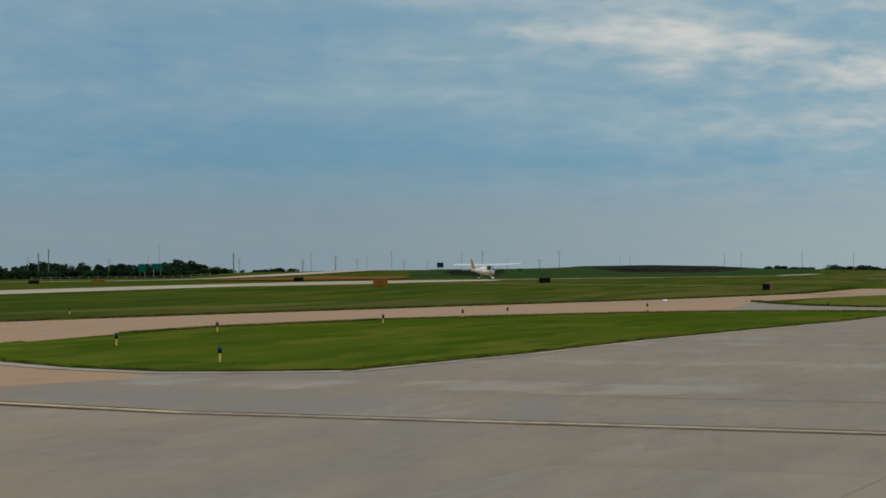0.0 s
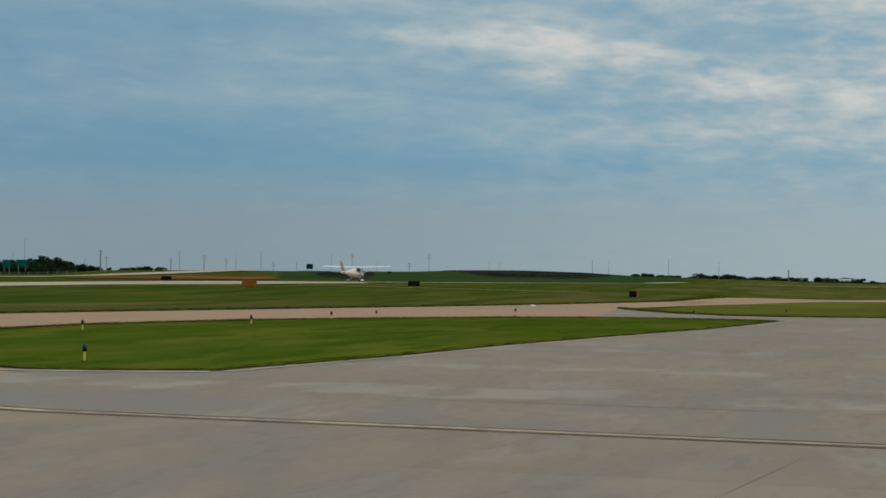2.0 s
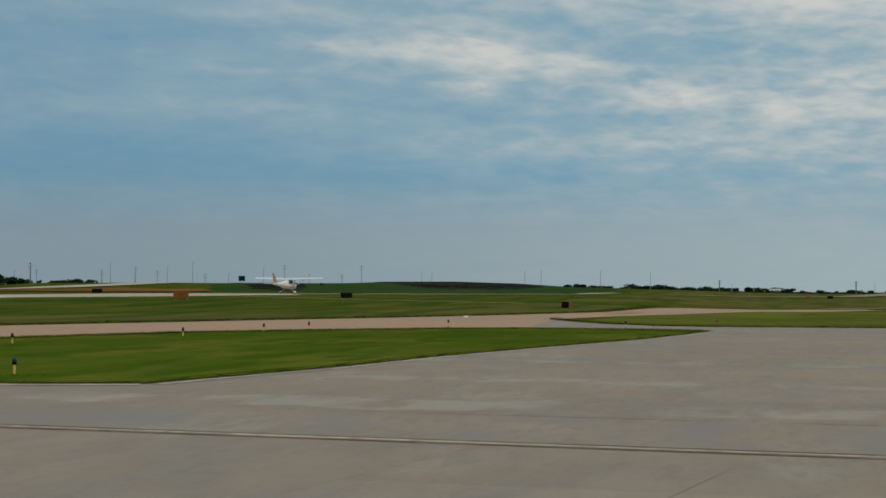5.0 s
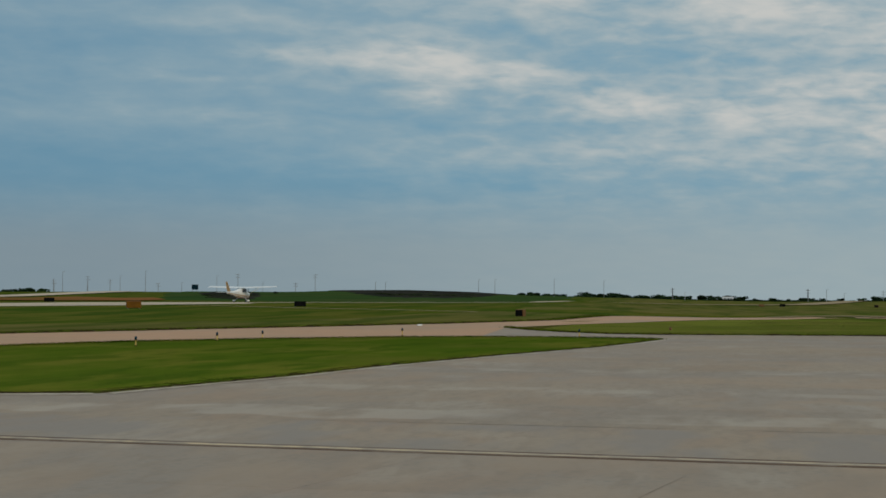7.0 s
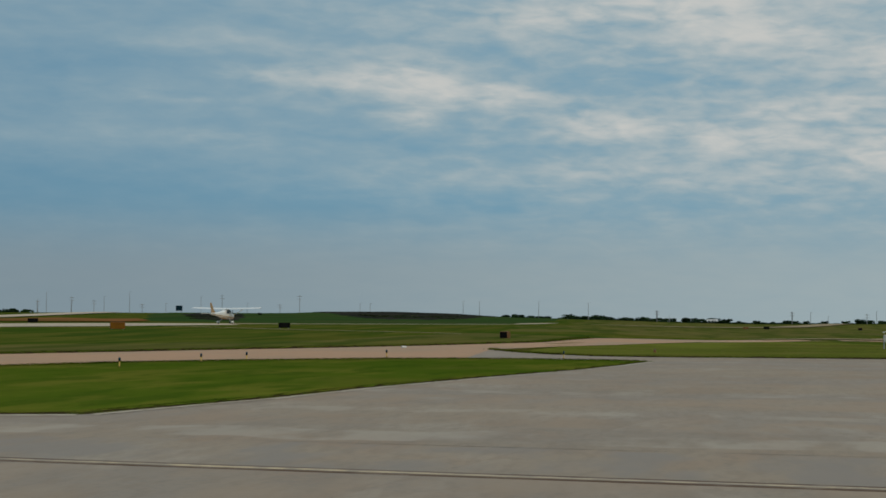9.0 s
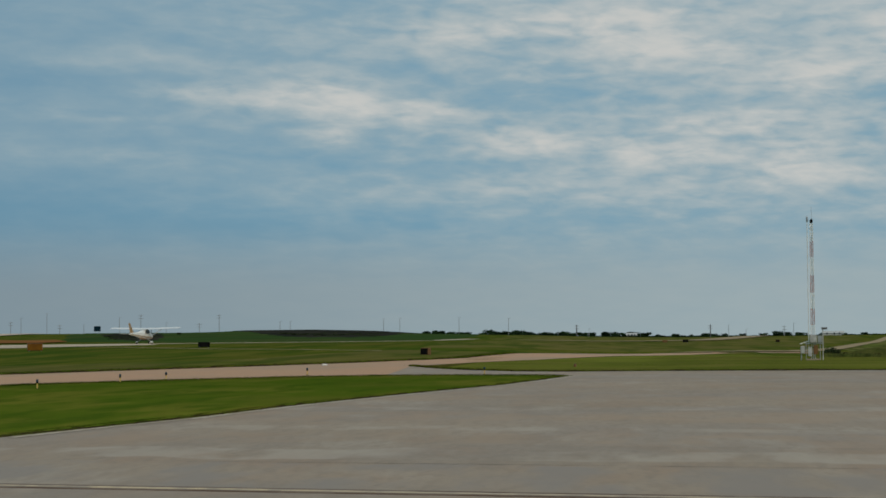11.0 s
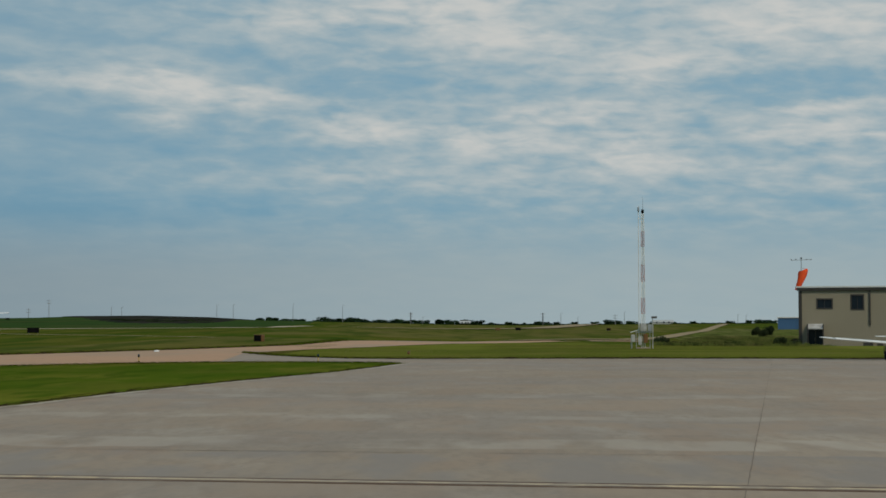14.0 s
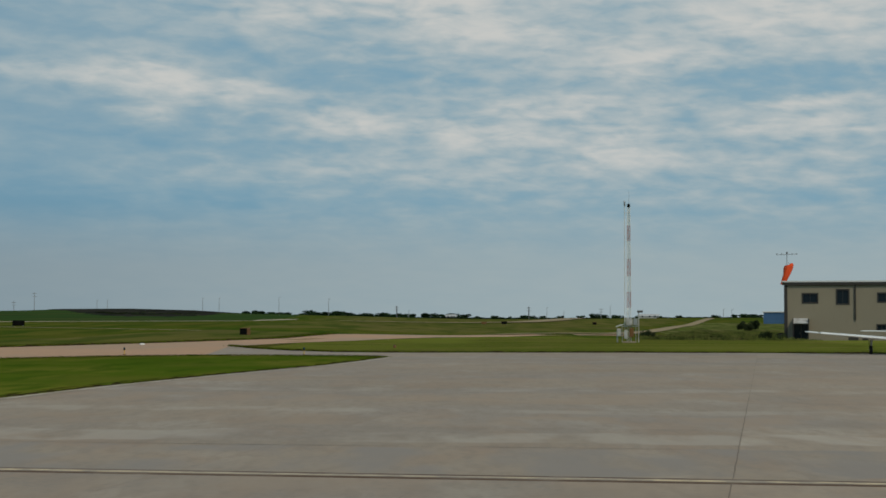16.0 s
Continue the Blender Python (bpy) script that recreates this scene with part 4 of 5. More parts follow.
# ---- windsock ----
def windsock():
    x, y = hangar_spot(-0.40, 24.9)
    d = math.hypot(x, y)
    z0 = float(height(x, y))
    k = d / 3296.0

    def z_of(el):
        return EYE + d * math.tan(radians(el)) - z0
    top = z_of(2.017)
    ob = thing("windsock", x, y, z0, -10.5, "limp bright orange windsock on a steel pole behind the hangar", "windsock")
    part("pole", rod((0, 0, -0.05), (0, 0, top - 0.2), 0.07, 0.05), M_STEEL, ob, "grey steel pole")
    part("beacon", turned([(0.07, top - 0.2), (0.13, top - 0.12), (0.11, top), (0.04, top + 0.06)], 12), M_DARK_STEEL, ob, "dark beacon lamp")
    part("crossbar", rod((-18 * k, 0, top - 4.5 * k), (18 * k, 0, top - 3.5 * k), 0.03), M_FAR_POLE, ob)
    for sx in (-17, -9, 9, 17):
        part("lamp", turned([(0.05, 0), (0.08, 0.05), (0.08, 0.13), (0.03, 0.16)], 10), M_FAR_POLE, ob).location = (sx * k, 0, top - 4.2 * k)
    # drooping cone with folds
    bm = bmesh.new()
    rings = []
    for i in range(13):
        f = i / 12
        cx, cz = (3.0 - 9.5 * f ** 1.2) * k, top - (22 + 33 * f ** 0.9) * k
        r = (9.2 - 4.6 * f) * k * (1 if f > 0.06 else 0.8)
        rings.append([bm.verts.new((cx + r * math.cos(a) * (1 + 0.08 * math.sin(3 * a + 4 * f)), r * 0.8 * math.sin(a), cz + r * 0.35 * math.cos(a) - 0.06 * math.sin(2 * a + 5 * f))) for a in [2 * math.pi * q / 16 for q in range(16)]])
    for p, q in zip(rings, rings[1:]):
        for i in range(16):
            bm.faces.new((p[i], p[(i + 1) % 16], q[(i + 1) % 16], q[i]))
    part("sock", bm, M_SOCK, ob, "orange fabric cone hanging limp", True)
    bm = bmesh.new()
    add_rod(bm, (0, 0, top - 18 * k), (9 * k, 0, top - 20 * k), 0.03)
    add_rod(bm, (0, 0, top - 26 * k), (9 * k, 0, top - 20 * k), 0.02)
    part("swivel_arm", bm, M_STEEL, ob)
    return ob


windsock()

# ---- blue shed behind ----
x, y = at(9.76, 500)
shed = thing("shed", x, y, float(height(x, y)), -10, "blue sheet metal shed with white roof edge", "shed")
SH = 3.05
part("shed_wall", box(0, 9, 0, 6, -0.3, SH), M_BLUE_SHED, shed)
bm = bmesh.new()
for k in range(1, 30):
    add_box(bm, k * 0.3 - 0.04, k * 0.3 + 0.04, -0.04, 0.0, -0.2, SH - 0.05)
part("shed_rib", bm, M_BLUE_SHED, shed)
part("shed_roof", box(-0.3, 9.3, -0.3, 6.3, SH + 0.003, SH + 0.28, 0.04), M_ROOF, shed, "white flat roof edge")
part("shed_door", box(6.2, 8.2, -0.07, -0.005, -0.2, 2.2), M_SIGN_BACK, shed)


# ---- aircraft ----
def loft(sections, sides=14):
    """A body along x through sections of (x, half width, middle height, half height)."""
    bm = bmesh.new()
    rings = []
    for x, w, zc, h in sections:
        ring = []
        for k in range(sides):
            a = 2 * math.pi * (k + 0.5) / sides
            c, s = math.cos(a), math.sin(a)
            ring.append(bm.verts.new((x, w * math.copysign(abs(c) ** 0.75, c), zc + h * math.copysign(abs(s) ** 0.75, s))))
        rings.append(ring)
    for p, q in zip(rings, rings[1:]):
        for k in range(sides):
            bm.faces.new((p[k], p[(k + 1) % sides], q[(k + 1) % sides], q[k]))
    bm.faces.new(rings[0][::-1])
    bm.faces.new(rings[-1])
    bmesh.ops.recalc_face_normals(bm, faces=bm.faces[:])
    return bm


def aerofoil(root, tip, axis="y"):
    """A wing from root to tip stations of (span, lead x, trail x, z, thickness)."""
    bm = bmesh.new()
    prof = [(0.0, 0.0), (0.03, 0.5), (0.15, 0.95), (0.35, 1.0), (0.7, 0.5), (1.0, 0.03), (0.7, -0.28), (0.3, -0.42), (0.06, -0.35)]
    rings = []
    span, tipspan = root[0], tip[0]
    edge = tipspan + (0.16 if tipspan > span else -0.16)
    stations = [root, tip, (edge, tip[1] - 0.25 * (tip[1] - tip[2]), tip[2] + 0.1 * (tip[1] - tip[2]), tip[3] + 0.01, tip[4] * 0.4)]
    for s, x0, x1, z, t in stations:
        ring = []
        for f, h in prof:
            px, pz = x0 + (x1 - x0) * f, h * t
            ring.append(bm.verts.new((px, s, z + pz) if axis == "y" else (px, pz, s)))
        rings.append(ring)
    n = len(prof)
    for p, q in zip(rings, rings[1:]):
        for k in range(n):
            bm.faces.new((p[k], p[(k + 1) % n], q[(k + 1) % n], q[k]))
    bm.faces.new(rings[0])
    bm.faces.new(rings[-1][::-1])
    bmesh.ops.recalc_face_normals(bm, faces=bm.faces[:])
    return bm


def wheel(ob, x, y, r, leg_top, name="main_wheel", fairing=False):
    w = part("tyre", turned([(r * 0.6, -0.08), (r * 0.95, -0.075), (r, -0.03), (r, 0.03), (r * 0.95, 0.075), (r * 0.6, 0.08)], 18), M_TYRE, ob, "black tyre")
    w.matrix_local = pose(x, y, r, 90, 0, 0)
    hub = part("rim", turned([(r * 0.3, -0.085), (r * 0.58, -0.082), (r * 0.58, 0.082), (r * 0.3, 0.085)], 12), M_STEEL, w)
    part("gear_leg", rod((x, y, r), leg_top, 0.045, 0.06), M_STEEL, ob, "steel gear leg")
    if fairing:
        bm = loft([(x - 0.42, 0.02, r + 0.02, 0.03), (x - 0.2, 0.11, r + 0.05, 0.13), (x + 0.1, 0.13, r + 0.06, 0.15), (x + 0.3, 0.08, r + 0.04, 0.1), (x + 0.36, 0.02, r + 0.03, 0.03)], 10)
        for v in bm.verts:
            v.co.y += y
        part("wheel_fairing", bm, M_WHITE, ob)


def tilted(bm, degrees):
    """Turn a wing's leading edge up about its span."""
    bmesh.ops.rotate(bm, cent=(0, 0, 2.2), matrix=Matrix.Rotation(radians(-degrees), 3, "Y"), verts=bm.verts[:])
    return bm


def high_wing_plane():
    x, y = at(-14.6, 284)
    ob = thing("light_aircraft", x, y, float(height(x, y)) + 0.03, 80, "white and tan high-wing light aircraft rolling on the runway", "aircraft")
    part("fuselage", loft([(2.15, 0.12, 1.15, 0.14), (2.05, 0.34, 1.14, 0.34), (1.2, 0.50, 1.16, 0.46), (0.75, 0.54, 1.25, 0.56), (0.3, 0.55, 1.42, 0.74), (-0.6, 0.55, 1.42, 0.74), (-1.5, 0.45, 1.38, 0.58), (-3.0, 0.24, 1.40, 0.32), (-5.2, 0.07, 1.45, 0.14), (-5.5, 0.03, 1.46, 0.08)]), M_WHITE, ob, "white fuselage", True)
    stripe = loft([(1.9, 0.43, 0.95, 0.10), (0.8, 0.562, 0.98, 0.13), (-0.6, 0.568, 1.02, 0.13), (-1.5, 0.468, 1.1, 0.11), (-3.0, 0.262, 1.25, 0.08), (-5.0, 0.10, 1.38, 0.05)])
    part("stripe", stripe, M_STRIPE, ob, "tan side stripe")
    part("belly", loft([(1.6, 0.38, 0.76, 0.07), (0.6, 0.47, 0.73, 0.07), (-0.8, 0.46, 0.75, 0.07), (-2.0, 0.3, 0.95, 0.06)]), M_STRIPE, ob, "tan belly")
    for side in (1, -1):
        part("wing", tilted(aerofoil((0.0, 0.75, -0.88, 2.20, 0.15), (side * 5.45, 0.62, -0.55, 2.34, 0.12)), 5.0), M_WHITE, ob, "white high wing")
        part("wing_strut", rod((0.25, side * 0.52, 0.98), (0.12, side * 2.7, 2.2), 0.045), M_WHITE, ob)
        part("side_window", box(-1.05, 0.35, side * 0.555 - 0.01, side * 0.555 + 0.01, 1.52, 1.97, 0.004), M_GLASS, ob, "dark cabin window")
        part("tailplane", aerofoil((side * 0.04, -4.3, -5.4, 1.5, 0.05), (side * 1.7, -4.6, -5.4, 1.5, 0.04)), M_WHITE, ob)
        wheel(ob, -0.35, side * 1.2, 0.22, (-0.25, side * 0.42, 0.82), fairing=True)
    part("windscreen", loft([(0.95, 0.42, 1.72, 0.03), (0.36, 0.53, 1.86, 0.28), (0.3, 0.53, 1.9, 0.26)]), M_GLASS, ob, "dark windscreen", True)
    part("fin", aerofoil((1.5, -3.9, -5.3, 0, 0.07), (2.95, -5.15, -5.85, 0, 0.05), "z"), M_STRIPE, ob, "tan swept fin")
    wheel(ob, 1.35, 0.0, 0.19, (1.2, 0, 0.85))
    part("spinner", turned([(0.15, 0), (0.12, 0.12), (0.05, 0.24), (0.01, 0.28)], 12), M_WHITE, ob).matrix_local = pose(2.14, 0, 1.15, 0, 90, 0)
    for s in (1, -1):
        part("propeller_blade", box(2.18, 2.21, -0.06, 0.06, 1.15 + (0.1 if s > 0 else -0.94), 1.15 + (0.94 if s > 0 else -0.1), 0.01), M_DARK_STEEL, ob)
    return ob


high_wing_plane()


def low_wing_plane():
    az, d = 13.86, 95.0
    x, y = at(az, d)
    ob = thing("parked_aircraft", x, y, float(height(x, y)) + 0.018, -90 - 12.5, "white low-wing light aircraft parked on the apron edge", "aircraft")
    part("fuselage", loft([(2.4, 0.12, 1.05, 0.14), (2.3, 0.36, 1.05, 0.34), (1.3, 0.50, 1.07, 0.45), (0.5, 0.55, 1.22, 0.6), (-0.3, 0.55, 1.28, 0.66), (-1.2, 0.48, 1.22, 0.55), (-3.0, 0.24, 1.2, 0.32), (-4.6, 0.08, 1.22, 0.14), (-4.9, 0.03, 1.22, 0.07)]), M_WHITE, ob, "white fuselage", True)
    for side in (1, -1):
        wing = part("wing", aerofoil((side * 0.2, 0.95, -0.75, 0.72, 0.11), (side * 3.95, 0.80, -0.70, 1.03, 0.08)), M_WHITE, ob, "white tapered low wing")
        part("wing_tip", aerofoil((side * 4.12, 0.74, -0.62, 1.045, 0.07), (side * 4.6, 0.45, -0.5, 1.10, 0.05)), M_WHITE, wing, "pale rounded wing tip")
        part("tailplane", aerofoil((side * 0.05, -3.9, -4.8, 1.10, 0.05), (side * 1.9, -4.0, -4.8, 1.12, 0.04)), M_WHITE, ob)
        wheel(ob, -0.1, side * 1.55, 0.22, (-0.05, side * 1.52, 0.74))
        part("gear_door", box(-0.24, 0.06, side * 1.64 - 0.012, side * 1.64 + 0.012, 0.30, 0.72, 0.005), M_TRIM, ob)
        part("side_window", box(-1.0, 0.5, side * 0.556 - 0.01, side * 0.556 + 0.01, 1.4, 1.72, 0.004), M_GLASS, ob)
    part("windscreen", loft([(1.0, 0.42, 1.5, 0.03), (0.5, 0.52, 1.6, 0.24), (0.42, 0.52, 1.64, 0.23)]), M_GLASS, ob, "dark windscreen", True)
    part("fin", aerofoil((1.28, -3.6, -4.85, 0, 0.07), (2.2, -4.5, -5.1, 0, 0.05), "z"), M_WHITE, ob)
    wheel(ob, 1.6, 0.0, 0.19, (1.5, 0, 0.75))
    part("spinner", turned([(0.15, 0), (0.12, 0.12), (0.05, 0.24), (0.01, 0.28)], 12), M_WHITE, ob).matrix_local = pose(2.4, 0, 1.05, 0, 90, 0)
    for s in (1, -1):
        part("propeller_blade", box(2.44, 2.47, -0.06, 0.06, 1.05 + (0.1 if s > 0 else -0.92), 1.05 + (0.92 if s > 0 else -0.1), 0.01), M_DARK_STEEL, ob)
    return ob


low_wing_plane()


# ---- trees and bushes ----
def crown_mesh(seed, w, h, low, leaves, size, lobes=7):
    """A crown of many small leaf clumps gathered in uneven lobes."""
    rng = np.random.default_rng(seed)
    centres = np.stack([rng.uniform(-w * 0.32, w * 0.32, lobes), rng.uniform(-w * 0.3, w * 0.3, lobes), rng.uniform(low + 0.25 * (h - low), h * 0.82, lobes)], -1)
    radii = rng.uniform(0.16, 0.30, lobes) * w
    if low == 0:
        centres[:, 2] = rng.uniform(0.05, 0.45, lobes) * h
        centres[:, 0] *= 1.35
        radii = rng.uniform(0.07, 0.17, lobes) * w
    pick = rng.integers(0, lobes, leaves)
    way = rng.normal(size=(leaves, 3))
    way /= np.linalg.norm(way, axis=1, keepdims=True)
    c = centres[pick] + way * (radii[pick] * rng.uniform(0.55, 1.08, leaves))[:, None] * [1, 1, 0.8]
    c[:, 2] = np.clip(c[:, 2], low * 0.8, h)
    a = rng.normal(size=(leaves, 3))
    a /= np.linalg.norm(a, axis=1, keepdims=True)
    b = np.cross(a, rng.normal(size=(leaves, 3)))
    b /= np.linalg.norm(b, axis=1, keepdims=True)
    s = size * rng.uniform(0.6, 1.4, leaves)[:, None]
    verts = np.stack([c - a * s, c + b * s * 0.7, c + a * s, c - b * s * 0.7], 1).reshape(-1, 3)
    me = bpy.data.meshes.new("crown")
    me.from_pydata(verts.tolist(), [], (np.arange(leaves * 4).reshape(-1, 4)).tolist())
    return me


def trunk_bm(w, h, low, seed):
    rng = random.Random(seed)
    bm = rod((0, 0, -0.4), (0.05 * w, 0, h * 0.55), 0.035 * h, 0.018 * h, 7)
    for k in range(5):
        a = 2 * math.pi * k / 5 + rng.uniform(-0.4, 0.4)
        z = low + (h * 0.5 - low) * rng.uniform(0.1, 0.9)
        add_rod(bm, (0.03 * w, 0, z), (0.3 * w * math.cos(a), 0.3 * w * math.sin(a), z + 0.25 * h), 0.012 * h, 0.005 * h, 5)
    return bm


KINDS = []
for seed, w, h, low in ((1, 7.5, 7.0, 0.6), (2, 6.0, 8.0, 1.0), (3, 9.0, 6.2, 0.4), (4, 5.0, 5.6, 0.5), (5, 8.0, 5.0, 0.2), (6, 8.0, 3.0, 0.0)):
    me = crown_mesh(seed, w, h, low, 900 if low else 1500, 0.42 if low else 0.30, 7 if low else 14)
    me.materials.append(M_LEAF)
    bm = trunk_bm(w, h, low, seed)
    tm = bpy.data.meshes.new("trunk")
    bm.to_mesh(tm)
    bm.free()
    tm.materials.append(M_BARK)
    KINDS.append((me, tm, h))


def tree(az, d, top_el, kind, wide=1.0, group="", label="dark green leafy tree on the skyline", name="tree", category="tree", leaf=None, sink=0.10, dome=False):
    x, y = at(az, d)
    z = float(height(x, y))
    me, tm, h = KINDS[5 if name == "bush" and not dome else kind]
    tall = EYE + d * math.tan(radians(top_el)) - z
    s = (1 + sink) * max(tall, 0.8) / h
    ob = thing(name, x, y, z - sink * max(tall, 0.8), (az * 97) % 360, label, category, group)
    ob.scale = (s * wide, s * wide, s)
    for nm, mesh in (("trunk", tm), ("crown", me)):
        if leaf and nm == "crown":
            mesh = mesh.copy()
            mesh.materials[0] = leaf
        o = new(nm, mesh)
        o.parent = ob
    return ob


rng = random.Random(7)
az = -30.6
while az < -22.9:
    top = 0.45 + 0.05 * math.sin(az * 5.1) + rng.uniform(-0.11, 0.10)
    if -25.3 < az < -24.5:
        top = 0.37
    if -24.4 < az < -23.4:
        top = 0.52 + rng.uniform(-0.06, 0.03)
    if -28.1 < az < -27.4:
        top = 0.52
    if az > -23.3:
        top = 0.33
    tree(az, rng.uniform(1080, 1200), top, rng.randrange(5), rng.uniform(0.8, 1.3), "trees of the far wood", "dark green leafy tree of the far wood")
    az += rng.uniform(0.16, 0.30)
az = -30.8
while az < -22.6:
    tree(az, rng.uniform(900, 960), 0.29 + rng.uniform(-0.04, 0.04), rng.randrange(3, 5), rng.uniform(1.4, 2.2), "trees of the far wood", "low dark leafy tree at the wood's edge")
    az += rng.uniform(0.22, 0.36)
az = -30.8
while az < -22.7:
    tree(az, rng.uniform(840, 880), 0.17 + rng.uniform(-0.02, 0.03), 4, rng.uniform(3.0, 4.5), "scrub along the far wood", "dark scrubby bush at the foot of the far wood", "bush", "bush")
    az += rng.uniform(0.22, 0.34)
for az, top in ((-22.1, 0.30), (-21.75, 0.31), (-21.5, 0.29), (-21.1, 0.33), (-20.9, 0.35), (-20.6, 0.31)):
    tree(az, 1150, top, rng.randrange(5), 1.3, "trees by the highway", "dark leafy tree beside the distant highway")
for az, top, kind, wide in ((-27.95, 0.62, 1, 1.3), (-27.55, 0.58, 0, 1.2), (-26.9, 0.57, 1, 1.1), (-25.9, 0.50, 3, 1.3), (-24.15, 0.62, 0, 1.3), (-23.9, 0.64, 1, 1.4), (-23.55, 0.60, 1, 1.3), (-22.95, 0.38, 2, 1.4), (-22.65, 0.34, 3, 1.3), (-22.4, 0.31, 2, 1.3)):
    tree(az, 1130, top, kind, wide, "trees of the far wood", "tall dark green leafy tree standing out of the far wood")
ROW = [(-6.0, 0.19), (-5.65, 0.21), (-5.35, 0.145), (-5.1, 0.16), (-4.85, 0.15), (-4.39, 0.15), (-4.0, 0.215), (-3.75, 0.17), (-3.4, 0.16), (-3.15, 0.19), (-2.97, 0.205), (-2.75, 0.18), (-2.45, 0.13),
       (-2.2, 0.12), (-1.94, 0.145), (-1.6, 0.11), (-1.25, 0.12), (-0.95, 0.11), (-0.57, 0.13), (-0.2, 0.12), (0.05, 0.11), (0.37, 0.12), (0.7, 0.10), (1.13, 0.06), (1.6, 0.055), (2.1, 0.05), (2.64, 0.06),
       (3.1, 0.05), (3.6, 0.05), (4.22, 0.055), (4.64, 0.11), (4.9, 0.08), (5.3, 0.07), (6.0, 0.06), (6.6, 0.06), (7.2, 0.06), (8.3, 0.07), (8.9, 0.09), (9.3, 0.10), (9.6, 0.09)]
for az, top in ROW:
    tree(az, rng.uniform(1350, 1450), top + 0.045, rng.choice((0, 2, 3, 4)), rng.uniform(1.2, 1.9), "trees along the right skyline", "dark rounded leafy tree in the distant hedgerow", sink=0.45)
az = -6.3
while az < 9.8:
    floor_el = float(np.interp(az, SKY_AZ, SKY_EL))
    tree(az, rng.uniform(1280, 1340), max(floor_el, 0.015) + rng.uniform(0.035, 0.065), 4, rng.uniform(3.0, 5.0), "hedge along the right skyline", "low dark hedge bush on the distant skyline", "bush", "bush", sink=0.15)
    az += rng.uniform(0.22, 0.42)
for az, d, top in ((6.75, 205, -0.50), (6.95, 215, -0.47), (7.5, 208, -0.50), (7.7, 222, -0.47), (8.3, 240, -0.47), (9.75, 210, -0.60), (10.3, 205, -0.58)):
    tree(az, d, top, 4, 1.0, "bushes in the fields", "low dull olive bush in rough grass", "bush", "bush", M_BUSH)
for az, d, top, kind, wide in ((-4.38, 760, 0.14, 2, 1.0), (-13.6, 600, 0.13, 2, 1.2), (9.22, 365, -0.01, 0, 0.75), (9.45, 360, -0.05, 2, 0.75), (9.04, 358, -0.12, 2, 0.6), (9.30, 340, -0.16, 2, 0.7), (6.20, 192, -0.36, 2, 0.8),
                               (6.38, 196, -0.44, 2, 0.8), (9.80, 214, -0.40, 2, 0.8), (10.35, 208, -0.46, 2, 0.8)):
    tree(az, d, top, kind, wide, "rounded bushes in the fields", "rounded dark green bush in rough grass", "bush", "bush", M_DARK_BUSH, 0.4, True)
for k in range(20):
    tree(rng.uniform(-10.4, -7.6), rng.uniform(530, 575), rng.uniform(0.12, 0.19), 4, rng.uniform(1.6, 3.0), "scrub on the mound", "dark scrubby bush on the mound", "bush", "bush", M_DARK_BUSH, 0.3)
for k in range(16):
    tree(rng.uniform(-15.7, -14.2), rng.uniform(500, 600), rng.uniform(0.02, 0.13), 4, rng.uniform(1.4, 2.4), "scrub below the embankment", "dark scrubby bush below the embankment", "bush", "bush", M_DARK_BUSH, 0.3)


# ---- poles, masts and road signs along the skyline ----
def pole(az, d, top_el, arms, group="utility poles"):
    x, y = at(az, d)
    z = float(height(x, y))
    h = EYE + d * math.tan(radians(top_el)) - z
    ob = thing("utility_pole" if arms else "street_lamp", x, y, z, -az + 20, "tall thin utility pole with crossarms on the skyline" if arms else "tall slim highway lamp post on the skyline", "pole" if arms else "lamp post", "utility poles on the skyline" if arms else "highway lamp posts")
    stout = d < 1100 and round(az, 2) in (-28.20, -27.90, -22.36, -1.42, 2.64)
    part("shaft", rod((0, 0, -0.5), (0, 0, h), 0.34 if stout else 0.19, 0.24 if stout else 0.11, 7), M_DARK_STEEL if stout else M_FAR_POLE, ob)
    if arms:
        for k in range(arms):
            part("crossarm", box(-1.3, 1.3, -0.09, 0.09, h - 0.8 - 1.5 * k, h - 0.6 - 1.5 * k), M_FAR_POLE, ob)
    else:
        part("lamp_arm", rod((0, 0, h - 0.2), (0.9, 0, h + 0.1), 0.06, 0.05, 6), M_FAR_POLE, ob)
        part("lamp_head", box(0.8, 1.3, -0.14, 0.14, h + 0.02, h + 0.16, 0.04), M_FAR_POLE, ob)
    return ob


for az, top in ((-28.51, 0.715), (-28.20, 0.85), (-27.90, 0.965), (-26.11, 0.66), (-22.36, 0.82), (-22.18, 0.63), (-20.24, 0.586), (-19.24, 0.71), (-18.58, 0.61), (-17.14, 0.516), (-14.73, 0.80), (-12.97, 0.53), (-1.42, 0.398), (2.64, 0.373), (4.85, 0.326), (-12.37, 0.80)):
    pole(az, 1050, top, 2)
for az, top in ((-24.94, 0.756), (-24.60, 1.13), (-22.83, 0.567), (-19.99, 0.826), (-18.28, 0.716), (-17.52, 0.858), (-16.43, 0.52), (-15.37, 0.73), (-13.97, 0.548), (-10.52, 0.565), (-10.21, 0.565), (-7.35, 0.64), (-6.85, 0.64), (-5.03, 0.66), (-3.51, 0.62), (-1.05, 0.261), (3.19, 0.357), (3.71, 0.239), (5.13, 0.40), (8.56, 0.31), (8.81, 0.293), (-20.26, 0.614), (-19.26, 0.536)):
    pole(az, 1250, top, 0)


